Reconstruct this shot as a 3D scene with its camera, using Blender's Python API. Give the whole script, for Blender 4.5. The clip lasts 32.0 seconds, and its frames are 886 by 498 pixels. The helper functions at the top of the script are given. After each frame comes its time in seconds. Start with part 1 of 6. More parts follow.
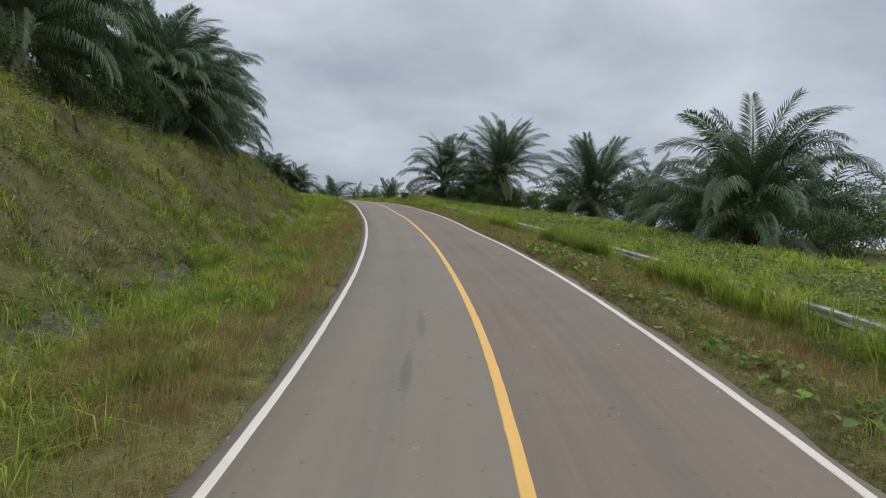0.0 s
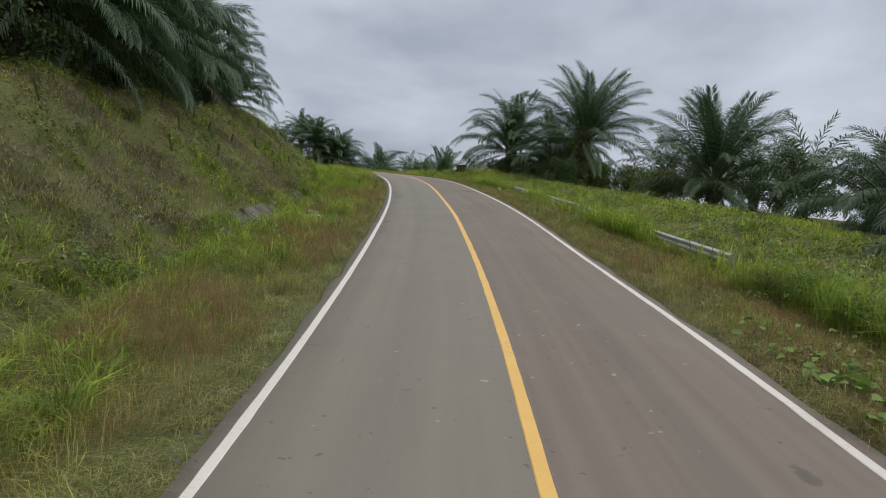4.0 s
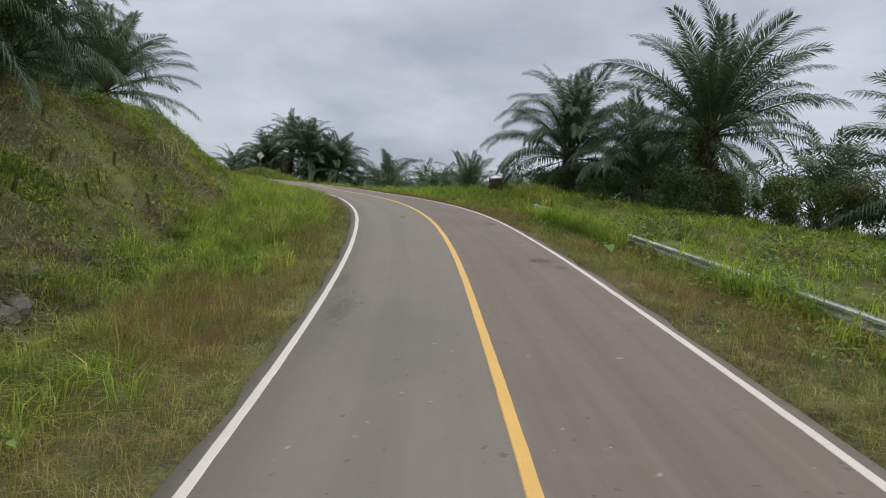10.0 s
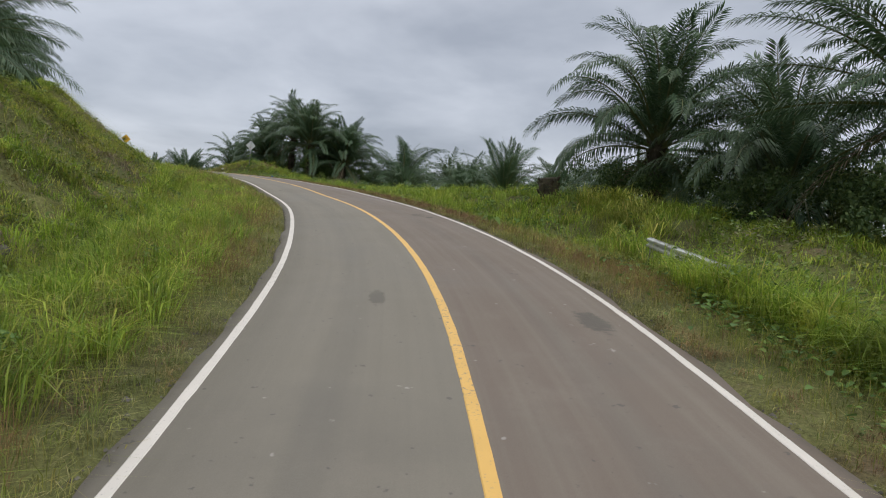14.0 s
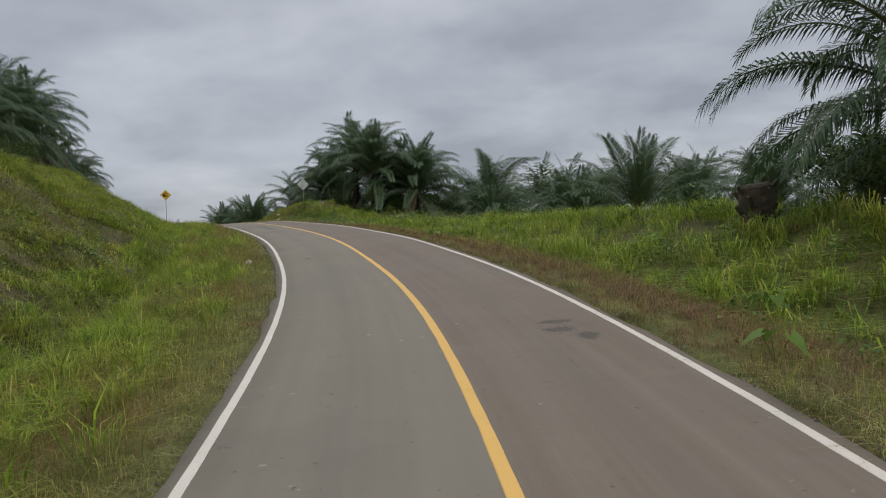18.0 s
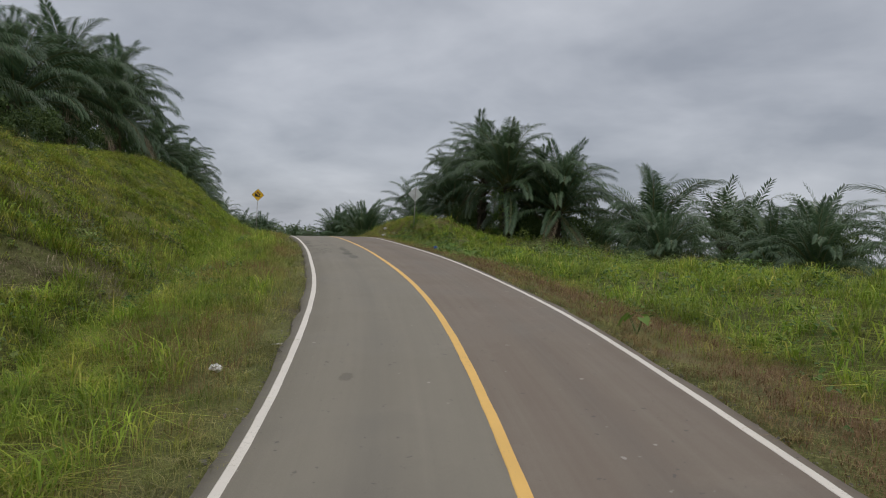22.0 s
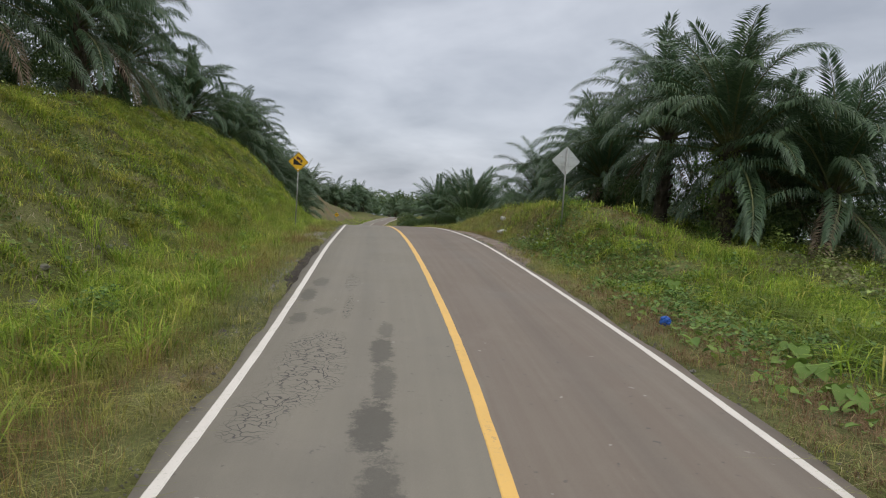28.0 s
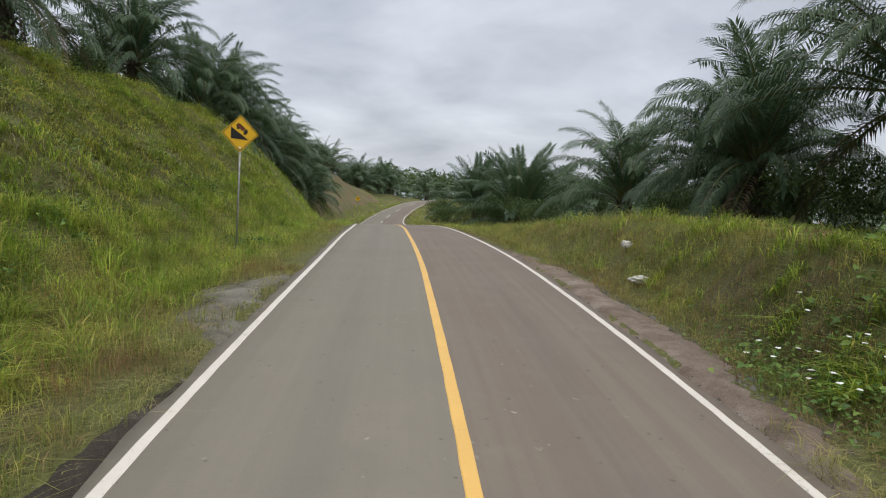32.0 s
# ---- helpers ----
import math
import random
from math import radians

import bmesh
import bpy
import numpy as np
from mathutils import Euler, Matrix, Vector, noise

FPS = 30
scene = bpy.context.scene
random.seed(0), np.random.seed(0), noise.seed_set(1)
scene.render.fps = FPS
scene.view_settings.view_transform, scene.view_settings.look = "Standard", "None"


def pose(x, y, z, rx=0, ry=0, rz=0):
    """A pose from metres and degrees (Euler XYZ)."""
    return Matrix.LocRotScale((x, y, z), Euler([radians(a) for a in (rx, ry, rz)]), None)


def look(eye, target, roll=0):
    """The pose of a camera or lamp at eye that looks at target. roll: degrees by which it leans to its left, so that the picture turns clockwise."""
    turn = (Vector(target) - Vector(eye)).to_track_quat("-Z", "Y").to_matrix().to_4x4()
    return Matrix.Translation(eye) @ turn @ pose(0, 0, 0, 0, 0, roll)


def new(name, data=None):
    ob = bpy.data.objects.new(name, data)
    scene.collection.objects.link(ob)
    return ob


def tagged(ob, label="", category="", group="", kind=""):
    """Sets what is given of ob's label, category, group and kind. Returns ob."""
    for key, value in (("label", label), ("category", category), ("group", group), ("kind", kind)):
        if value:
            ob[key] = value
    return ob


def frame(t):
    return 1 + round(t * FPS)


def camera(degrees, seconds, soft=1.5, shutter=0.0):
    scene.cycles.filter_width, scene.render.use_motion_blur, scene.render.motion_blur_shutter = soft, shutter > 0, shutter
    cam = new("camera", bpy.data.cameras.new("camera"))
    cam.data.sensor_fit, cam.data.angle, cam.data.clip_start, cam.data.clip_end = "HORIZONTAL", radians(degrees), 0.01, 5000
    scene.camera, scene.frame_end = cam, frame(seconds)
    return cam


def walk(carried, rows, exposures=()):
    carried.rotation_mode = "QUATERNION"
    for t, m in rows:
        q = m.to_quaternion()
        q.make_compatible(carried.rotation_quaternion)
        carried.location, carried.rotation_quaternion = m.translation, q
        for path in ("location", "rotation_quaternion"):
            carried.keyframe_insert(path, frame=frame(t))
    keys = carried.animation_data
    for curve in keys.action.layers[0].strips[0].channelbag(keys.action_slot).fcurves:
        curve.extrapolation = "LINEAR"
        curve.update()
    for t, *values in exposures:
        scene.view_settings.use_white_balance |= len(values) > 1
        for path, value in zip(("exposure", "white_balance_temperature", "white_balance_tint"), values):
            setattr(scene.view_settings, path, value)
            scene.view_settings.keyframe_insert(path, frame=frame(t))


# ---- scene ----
cam = camera(66.5, 32.0, 1.1)
PATH = [
    (0, -0.000, -0.000, 3.000, 90.25, -4.39, -0.11),
    (0.5, 0.073, 2.946, 3.304, 88.32, -4.28, 1.80),
    (1, -0.020, 5.775, 3.610, 89.84, -4.62, 0.21),
    (1.5, -0.087, 8.221, 3.891, 89.21, -4.92, 0.56),
    (2, -0.044, 10.362, 4.108, 89.81, -4.72, 1.03),
    (2.5, -0.140, 12.508, 4.333, 89.63, -5.04, 0.97),
    (3, -0.206, 14.762, 4.572, 90.34, -5.94, -0.07),
    (3.5, -0.376, 16.969, 4.783, 89.48, -6.07, 1.79),
    (4, -0.555, 19.265, 5.000, 87.23, -5.57, 5.00),
    (4.5, -0.763, 21.639, 5.229, 88.46, -5.43, 5.07),
    (6.5, -1.844, 32.206, 6.271, 88.63, -4.66, 6.43),
    (7, -2.040, 34.473, 6.497, 88.57, -4.21, 6.16),
    (7.5, -2.222, 36.471, 6.689, 89.01, -3.97, 6.03),
    (8, -2.453, 38.355, 6.879, 88.04, -3.79, 7.01),
    (8.5, -2.754, 40.337, 7.099, 87.82, -4.47, 6.78),
    (9, -2.991, 42.368, 7.323, 87.28, -4.40, 7.58),
    (9.5, -3.237, 44.359, 7.509, 87.46, -4.53, 7.20),
    (10, -3.435, 46.531, 7.717, 87.57, -4.50, 7.05),
    (10.5, -3.709, 48.674, 7.883, 87.25, -4.70, 7.19),
    (11, -3.959, 50.744, 8.084, 87.63, -4.72, 7.13),
    (11.5, -4.219, 52.758, 8.280, 87.38, -4.77, 7.83),
    (12, -4.500, 54.822, 8.476, 87.62, -5.23, 7.76),
    (12.5, -4.783, 56.956, 8.678, 86.88, -5.46, 8.09),
    (13, -5.119, 59.071, 8.894, 86.80, -5.14, 8.12),
    (13.5, -5.425, 61.162, 9.143, 87.56, -5.50, 7.66),
    (14, -5.713, 63.230, 9.353, 86.46, -4.42, 9.34),
    (14.5, -6.146, 65.255, 9.591, 86.92, -4.23, 8.74),
    (16.5, -7.815, 72.814, 10.340, 86.78, -5.04, 12.71),
    (17, -8.406, 74.733, 10.507, 86.53, -5.99, 14.21),
    (17.5, -9.008, 76.631, 10.720, 86.40, -5.91, 15.96),
    (18, -9.634, 78.458, 10.905, 87.31, 2.82, 16.47),
    (18.5, -10.356, 80.222, 11.049, 87.33, 1.16, 19.68),
    (19, -11.120, 82.166, 11.168, 87.27, -2.00, 22.14),
    (19.5, -11.809, 83.972, 11.273, 87.15, -3.75, 23.91),
    (20, -12.563, 85.737, 11.406, 87.22, -3.11, 24.51),
    (20.5, -13.262, 87.502, 11.550, 87.45, 1.92, 23.40),
    (21, -14.081, 89.166, 11.679, 86.90, 3.14, 20.07),
    (21.5, -14.892, 90.850, 11.802, 86.24, -0.08, 25.59),
    (22, -15.721, 92.596, 11.907, 88.60, -1.97, 26.97),
    (22.5, -16.642, 94.276, 11.994, 88.50, -3.19, 28.63),
    (23, -17.595, 95.953, 12.111, 86.62, -3.18, 29.86),
    (23.5, -18.633, 97.718, 12.223, 85.40, -2.80, 31.07),
    (24, -19.633, 99.497, 12.370, 85.34, -2.83, 32.41),
    (24.5, -20.777, 101.288, 12.513, 85.27, -3.05, 33.49),
    (25, -21.924, 103.101, 12.678, 84.76, -3.08, 34.43),
    (25.5, -23.093, 104.865, 12.781, 84.83, -3.88, 35.49),
    (27.5, -27.889, 111.619, 13.208, 86.08, -2.39, 35.45),
    (28, -29.148, 113.207, 13.265, 85.33, -2.41, 36.19),
    (28.5, -30.485, 114.842, 13.356, 84.96, -2.44, 37.00),
    (29, -31.826, 116.454, 13.415, 85.09, -3.21, 37.83),
    (29.5, -33.234, 118.162, 13.488, 84.55, -2.62, 37.54),
    (30, -34.651, 119.866, 13.589, 85.01, -4.71, 36.94),
    (30.5, -36.072, 121.638, 13.695, 83.99, -3.72, 37.54),
    (31, -37.444, 123.302, 13.778, 84.66, -3.18, 37.73),
    (31.5, -38.838, 125.015, 13.830, 83.69, -3.65, 38.67),
    (32, -40.290, 126.730, 13.915, 83.26, -2.68, 38.88),
]
walk(cam, [(t, pose(x, y, z, rx, ry, rz)) for t, x, y, z, rx, ry, rz in PATH],
     exposures=[(0, -0.1, 6480, 9), (3, -0.14, 6450, 9), (8, -0.08, 6480, 9), (13, -0.06, 6480, 9), (16.5, -0.22, 6580, 9), (19, -0.38, 6650, 9), (21, -0.40, 6640, 9), (23, -0.36, 6620, 9), (25, -0.14, 6560, 9), (28, -0.06, 6560, 9), (30, 0.06, 6640, 9), (32, 0.1, 6640, 9)])

# ---- world and light ----
world = bpy.data.worlds.new("overcast_sky")
scene.world = world
world.use_nodes = True
wn, wl = world.node_tree.nodes, world.node_tree.links
SUN_EL, SUN_ROT = radians(50), radians(118)


def overcast():
    wn.clear()
    out = wn.new("ShaderNodeOutputWorld")
    bg = wn.new("ShaderNodeBackground")
    sky = wn.new("ShaderNodeTexSky")
    sky.sky_type, sky.sun_disc, sky.sun_elevation, sky.sun_rotation = "NISHITA", False, SUN_EL, SUN_ROT
    dim = wn.new("ShaderNodeVectorMath")
    dim.operation = "SCALE"
    dim.inputs["Scale"].default_value = 0.10
    wl.new(sky.outputs[0], dim.inputs[0])
    co = wn.new("ShaderNodeTexCoord")
    sep = wn.new("ShaderNodeSeparateXYZ")
    wl.new(co.outputs["Generated"], sep.inputs[0])
    # the cloud sheet lies flat overhead, so its billows shrink towards the horizon
    lift = wn.new("ShaderNodeMath")
    lift.operation = "MAXIMUM"
    lift.inputs[1].default_value = 0.0
    wl.new(sep.outputs["Z"], lift.inputs[0])
    add = wn.new("ShaderNodeMath")
    add.inputs[1].default_value = 0.28
    wl.new(lift.outputs[0], add.inputs[0])
    inv = wn.new("ShaderNodeMath")
    inv.operation = "DIVIDE"
    inv.inputs[0].default_value = 1.0
    wl.new(add.outputs[0], inv.inputs[1])
    flat = wn.new("ShaderNodeVectorMath")
    flat.operation = "SCALE"
    wl.new(co.outputs["Generated"], flat.inputs[0])
    wl.new(inv.outputs[0], flat.inputs["Scale"])
    n1 = wn.new("ShaderNodeTexNoise")
    n1.inputs["Scale"].default_value, n1.inputs["Detail"].default_value, n1.inputs["Roughness"].default_value = 1.7, 5, 0.5
    n1.inputs["Distortion"].default_value = 0.2
    wl.new(flat.outputs[0], n1.inputs["Vector"])
    r1 = wn.new("ShaderNodeValToRGB")
    r1.color_ramp.elements[0].position, r1.color_ramp.elements[0].color = 0.34, (0.425, 0.462, 0.545, 1)
    r1.color_ramp.elements[1].position, r1.color_ramp.elements[1].color = 0.66, (0.69, 0.728, 0.82, 1)
    wl.new(n1.outputs["Fac"], r1.inputs[0])
    # an overcast sky is about three times as bright overhead as at the horizon
    r2 = wn.new("ShaderNodeValToRGB")
    r2.color_ramp.interpolation = "EASE"
    r2.color_ramp.elements[0].position, r2.color_ramp.elements[0].color = 0.25, (1, 1, 1, 1)
    r2.color_ramp.elements[1].position, r2.color_ramp.elements[1].color = 1.0, (3.15, 3.0, 2.7, 1)
    wl.new(lift.outputs[0], r2.inputs[0])
    mul = wn.new("ShaderNodeVectorMath")
    mul.operation = "MULTIPLY"
    wl.new(r1.outputs[0], mul.inputs[0])
    wl.new(r2.outputs[0], mul.inputs[1])
    mix = wn.new("ShaderNodeMix")
    mix.data_type = "RGBA"
    mix.inputs[0].default_value = 0.90
    wl.new(dim.outputs[0], mix.inputs[6])
    wl.new(mul.outputs[0], mix.inputs[7])
    wl.new(mix.outputs[2], bg.inputs["Color"])
    bg.inputs["Strength"].default_value = 1.0
    wl.new(bg.outputs[0], out.inputs["Surface"])


overcast()
sun = new("sun", bpy.data.lights.new("sun", "SUN"))
sun.data.energy, sun.data.angle, sun.data.color = 1.1, radians(30), (1.0, 0.97, 0.92)
sun.matrix_world = look((0, 0, 50), (50 * math.cos(SUN_EL) * math.sin(SUN_ROT) * -1, -50 * math.cos(SUN_EL) * math.cos(SUN_ROT), 50 - 50 * math.sin(SUN_EL)))


# ---- materials ----
class Mat:
    """A short way to write node materials."""

    def __init__(self, name, rough=0.8, spec=0.3, metal=0.0):
        self.m = bpy.data.materials.new(name)
        self.m.use_nodes = True
        self.t = self.m.node_tree
        self.b = self.t.nodes["Principled BSDF"]
        self.b.inputs["Roughness"].default_value = rough
        self.b.inputs["Specular IOR Level"].default_value = spec
        self.b.inputs["Metallic"].default_value = metal

    def node(self, kind):
        return self.t.nodes.new(kind)

    def link(self, a, b):
        self.t.links.new(a, b)

    def pos(self):
        return self.node("ShaderNodeNewGeometry").outputs["Position"]

    def uv(self):
        return self.node("ShaderNodeUVMap").outputs[0]

    def local(self):
        return self.node("ShaderNodeTexCoord").outputs["Object"]

    def island(self):
        return self.node("ShaderNodeNewGeometry").outputs["Random Per Island"]

    def each(self):
        return self.node("ShaderNodeObjectInfo").outputs["Random"]

    def noise(self, vec, scale, detail=4, rough=0.55, squash=None):
        n = self.node("ShaderNodeTexNoise")
        n.inputs["Scale"].default_value, n.inputs["Detail"].default_value, n.inputs["Roughness"].default_value = scale, detail, rough
        if squash:
            mp = self.node("ShaderNodeMapping")
            mp.inputs["Scale"].default_value = squash
            self.link(vec, mp.inputs[0])
            vec = mp.outputs[0]
        self.link(vec, n.inputs["Vector"])
        return n.outputs["Fac"]

    def ramp(self, fac, *stops):
        r = self.node("ShaderNodeValToRGB")
        e = r.color_ramp.elements
        while len(e) < len(stops):
            e.new(0.5)
        for i, (p, c) in enumerate(stops):
            c = (c, c, c) if isinstance(c, (int, float)) else c
            e[i].position, e[i].color = p, (*c, 1)
        self.link(fac, r.inputs[0])
        return r.outputs[0]

    def mix(self, fac, a, b, blend="MIX"):
        n = self.node("ShaderNodeMix")
        n.data_type, n.blend_type = "RGBA", blend
        for v, i in ((fac, 0), (a, 6), (b, 7)):
            if isinstance(v, (int, float)):
                n.inputs[i].default_value = v if i == 0 else (v, v, v, 1)
            elif isinstance(v, tuple):
                n.inputs[i].default_value = (*v, 1)
            else:
                self.link(v, n.inputs[i])
        return n.outputs[2]

    def math(self, op, a, b=0.0):
        n = self.node("ShaderNodeMath")
        n.operation = op
        for v, i in ((a, 0), (b, 1)):
            if isinstance(v, (int, float)):
                n.inputs[i].default_value = v
            else:
                self.link(v, n.inputs[i])
        return n.outputs[0]

    def color(self, c):
        if isinstance(c, tuple):
            self.b.inputs["Base Color"].default_value = (*c, 1)
        else:
            self.link(c, self.b.inputs["Base Color"])
        return self

    def rough(self, c):
        self.link(c, self.b.inputs["Roughness"])
        return self

    def bump(self, h, strength=0.5, dist=0.02):
        n = self.node("ShaderNodeBump")
        n.inputs["Strength"].default_value, n.inputs["Distance"].default_value = strength, dist
        self.link(h, n.inputs["Height"])
        self.link(n.outputs[0], self.b.inputs["Normal"])
        return self

    def leafy(self, amount=0.35):
        """Thin leaves let light through."""
        tr = self.node("ShaderNodeBsdfTranslucent")
        src = self.b.inputs["Base Color"]
        if src.is_linked:
            self.link(src.links[0].from_socket, tr.inputs["Color"])
        else:
            tr.inputs["Color"].default_value = src.default_value
        ms = self.node("ShaderNodeMixShader")
        ms.inputs[0].default_value = amount
        self.link(self.b.outputs[0], ms.inputs[1])
        self.link(tr.outputs[0], ms.inputs[2])
        self.link(ms.outputs[0], self.t.nodes["Material Output"].inputs["Surface"])
        return self


STAINS = [(151.1, -1.14, 0.9, 0.2, 0.5), (149.9, -1.2, 1.2, 0.27, 0.7), (148.4, -1.15, 1.3, 0.24, 0.65), (146.9, -1.25, 1.3, 0.34, 0.8), (145.2, -1.12, 1.5, 0.32, 0.7), (154.2, -2.75, 1.1, 0.25, 0.6), (152.0, -2.7, 0.7, 0.25, 0.55), (155.8, -2.6, 0.9, 0.3, 0.5), (152.6, -2.3, 0.5, 0.3, 0.4), (111.0, 2.1, 0.22, 0.42, 0.7), (110.4, 2.0, 0.28, 0.34, 0.75), (109.85, 2.3, 0.4, 0.26, 0.85), (93.9, 2.35, 0.9, 0.38, 0.7), (84.7, 2.25, 0.6, 0.5, 0.75), (83.6, 2.6, 0.5, 0.25, 0.6), (88.5, 2.43, 0.3, 0.12, 0.5), (95.2, -1.08, 0.8, 0.22, 0.55), (65.0, -2.75, 0.7, 0.25, 0.45), (79.4, -2.5, 1.3, 0.35, 0.35), (82.0, -2.8, 1.2, 0.28, 0.35), (125.7, -1.98, 0.35, 0.16, 0.45), (44.7, 2.3, 0.3, 0.14, 0.6), (29.5, -1.3, 1.8, 0.14, 0.4), (33.0, -1.1, 2.0, 0.12, 0.35)]
CRAZED = [(149.3, -2.15, 2.0, 0.6, 0.95), (147.2, -2.5, 1.0, 0.4, 0.9), (153.0, -1.85, 1.4, 0.12, 0.95), (156.0, -1.9, 1.6, 0.2, 0.7), (79.8, -2.5, 2.2, 0.45, 0.6), (84.5, 2.4, 1.0, 0.4, 0.7), (110.6, 2.1, 0.9, 0.5, 0.6), (62.5, -2.8, 1.5, 0.25, 0.5)]


def spot(m, uv, s0, d0, hl, hw, ragged, rough):
    """Distance from a spot on the road, 1 at its rim, with a ragged outline."""
    e = m.node("ShaderNodeMapping")
    e.inputs["Location"].default_value = (-d0 / hw, -s0 / hl, 0)
    e.inputs["Scale"].default_value = (1 / hw, 1 / hl, 0)
    m.link(uv, e.inputs[0])
    far = m.node("ShaderNodeVectorMath")
    far.operation = "LENGTH"
    m.link(e.outputs[0], far.inputs[0])
    return m.math("ADD", far.outputs["Value"], m.math("MULTIPLY", m.math("SUBTRACT", ragged, 0.5), rough))


def asphalt():
    m = Mat("asphalt", 0.85, 0.25)
    uv, p = m.uv(), m.pos()
    sep = m.node("ShaderNodeSeparateXYZ")
    m.link(uv, sep.inputs[0])
    d = sep.outputs["X"]
    # two lanes laid apart: the one uphill greyer, the other browner
    side = m.math("ADD", d, m.math("MULTIPLY", m.math("SUBTRACT", m.noise(p, 0.5, 3), 0.5), 0.5))
    lane = m.ramp(m.math("ADD", m.math("MULTIPLY", side, 0.5), 0.5), (0.46, (0.178, 0.160, 0.131)), (0.54, (0.155, 0.125, 0.102)))
    streak = m.noise(uv, 1.0, 5, 0.6, (4.6, 0.07, 1))
    c = m.mix(m.ramp(streak, (0.40, 0.0), (0.75, 0.35)), lane, (0.225, 0.203, 0.165))
    patch = m.noise(p, 0.28, 6, 0.62)
    c = m.mix(m.ramp(patch, (0.52, 0.0), (0.74, 0.5)), c, (0.110, 0.097, 0.080))
    dust = m.noise(p, 0.9, 6, 0.7)
    c = m.mix(m.ramp(dust, (0.56, 0.0), (0.75, 0.3)), c, (0.22, 0.19, 0.158))
    # old oil drips along the middle of each lane
    oil = m.math("ABSOLUTE", m.math("SUBTRACT", m.math("ABSOLUTE", d), 1.5))
    oilm = m.ramp(m.math("ADD", oil, m.math("MULTIPLY", m.noise(uv, 1, 4, 0.6, (2, 0.2, 1)), 0.9)), (0.35, 0.2), (0.85, 0.0))
    c = m.mix(oilm, c, (0.092, 0.088, 0.082))
    edge = m.math("ADD", m.math("ABSOLUTE", d), m.math("MULTIPLY", m.math("SUBTRACT", m.noise(p, 2.5, 5, 0.65), 0.5), 0.35))
    c = m.mix(m.ramp(m.math("MULTIPLY", edge, 0.25), (0.772, 0.0), (0.84, 0.8)), c, (0.088, 0.076, 0.062))
    # stains and crazed spots: station, offset, half length, half width, depth
    for s0, d0, hl, hw, k in STAINS:
        ragged = spot(m, uv, s0, d0, hl, hw, m.noise(p, 6.0, 8, 0.8), 1.7)
        c = m.mix(m.ramp(ragged, (0.50, k), (0.74, 0.0)), c, (0.076, 0.070, 0.060))
    crack = m.node("ShaderNodeTexVoronoi")
    crack.feature = "DISTANCE_TO_EDGE"
    crack.inputs["Scale"].default_value = 6.0
    warp = m.node("ShaderNodeVectorMath")
    warp.operation = "ADD"
    m.link(p, warp.inputs[0])
    wob = m.node("ShaderNodeTexNoise")
    wob.inputs["Scale"].default_value = 2.0
    m.link(p, wob.inputs["Vector"])
    m.link(wob.outputs["Color"], warp.inputs[1])
    m.link(warp.outputs[0], crack.inputs["Vector"])
    # crazed stretches: station, offset, half length, half width, depth
    where = 0.0
    for s0, d0, hl, hw, k in CRAZED:
        where = m.math("MAXIMUM", where, m.ramp(spot(m, uv, s0, d0, hl, hw, m.noise(p, 1.6, 4, 0.6), 1.0), (0.6, k), (1.0, 0.0)))
    c = m.mix(m.math("MULTIPLY", where, m.ramp(crack.outputs["Distance"], (0.02, 1.0), (0.055, 0.0))), c, (0.05, 0.047, 0.044))
    grain = m.noise(p, 70, 3, 0.7)
    c = m.mix(0.35, c, m.ramp(grain, (0.3, 0.4), (0.7, 0.62)), "OVERLAY")
    spots = m.noise(p, 7.0, 2, 0.5)
    c = m.mix(m.ramp(spots, (0.70, 0.0), (0.745, 0.6)), c, (0.075, 0.07, 0.068))
    pale = m.noise(p, 5.1, 2, 0.5)
    c = m.mix(m.ramp(pale, (0.735, 0.0), (0.78, 0.5)), c, (0.42, 0.40, 0.37))
    m.color(c).bump(m.noise(p, 110, 3, 0.7), 0.35, 0.006)
    m.rough(m.ramp(patch, (0.4, 0.9), (0.75, 0.62)))
    return m.m


def paint(name, tone, worn):
    m = Mat(name, 0.6, 0.35)
    p = m.pos()
    c = m.mix(m.ramp(m.noise(p, 1.4, 5, 0.6), (0.35, 0.0), (0.7, 0.6)), tone, tuple(v * 0.86 for v in tone))
    c = m.mix(m.ramp(m.noise(p, 26, 4, 0.75), (0.60, 0.0), (0.70, worn)), c, (0.20, 0.19, 0.175))
    # stretches where the paint has flaked off in larger chips
    flaked = m.math("MULTIPLY", m.ramp(m.noise(p, 0.22, 3, 0.5), (0.60, 0.0), (0.70, 1.0)), m.ramp(m.noise(p, 14, 4, 0.75), (0.56, 0.0), (0.62, 0.75)))
    c = m.mix(flaked, c, (0.17, 0.155, 0.14))
    m.color(c).bump(m.noise(p, 90, 3, 0.7), 0.3, 0.004)
    return m.m


def soil():
    m = Mat("ground_soil", 0.95, 0.1)
    p = m.pos()
    base = m.ramp(m.noise(p, 0.35, 6, 0.62), (0.32, (0.105, 0.088, 0.054)), (0.46, (0.112, 0.118, 0.045)), (0.60, (0.140, 0.140, 0.052)), (0.70, (0.17, 0.130, 0.080)))
    fine = m.ramp(m.noise(p, 16, 6, 0.75), (0.36, 0.22), (0.66, 0.75))
    c = m.mix(0.8, base, fine, "OVERLAY")
    m.color(c).bump(m.noise(p, 14, 6, 0.7), 0.8, 0.05)
    return m.m


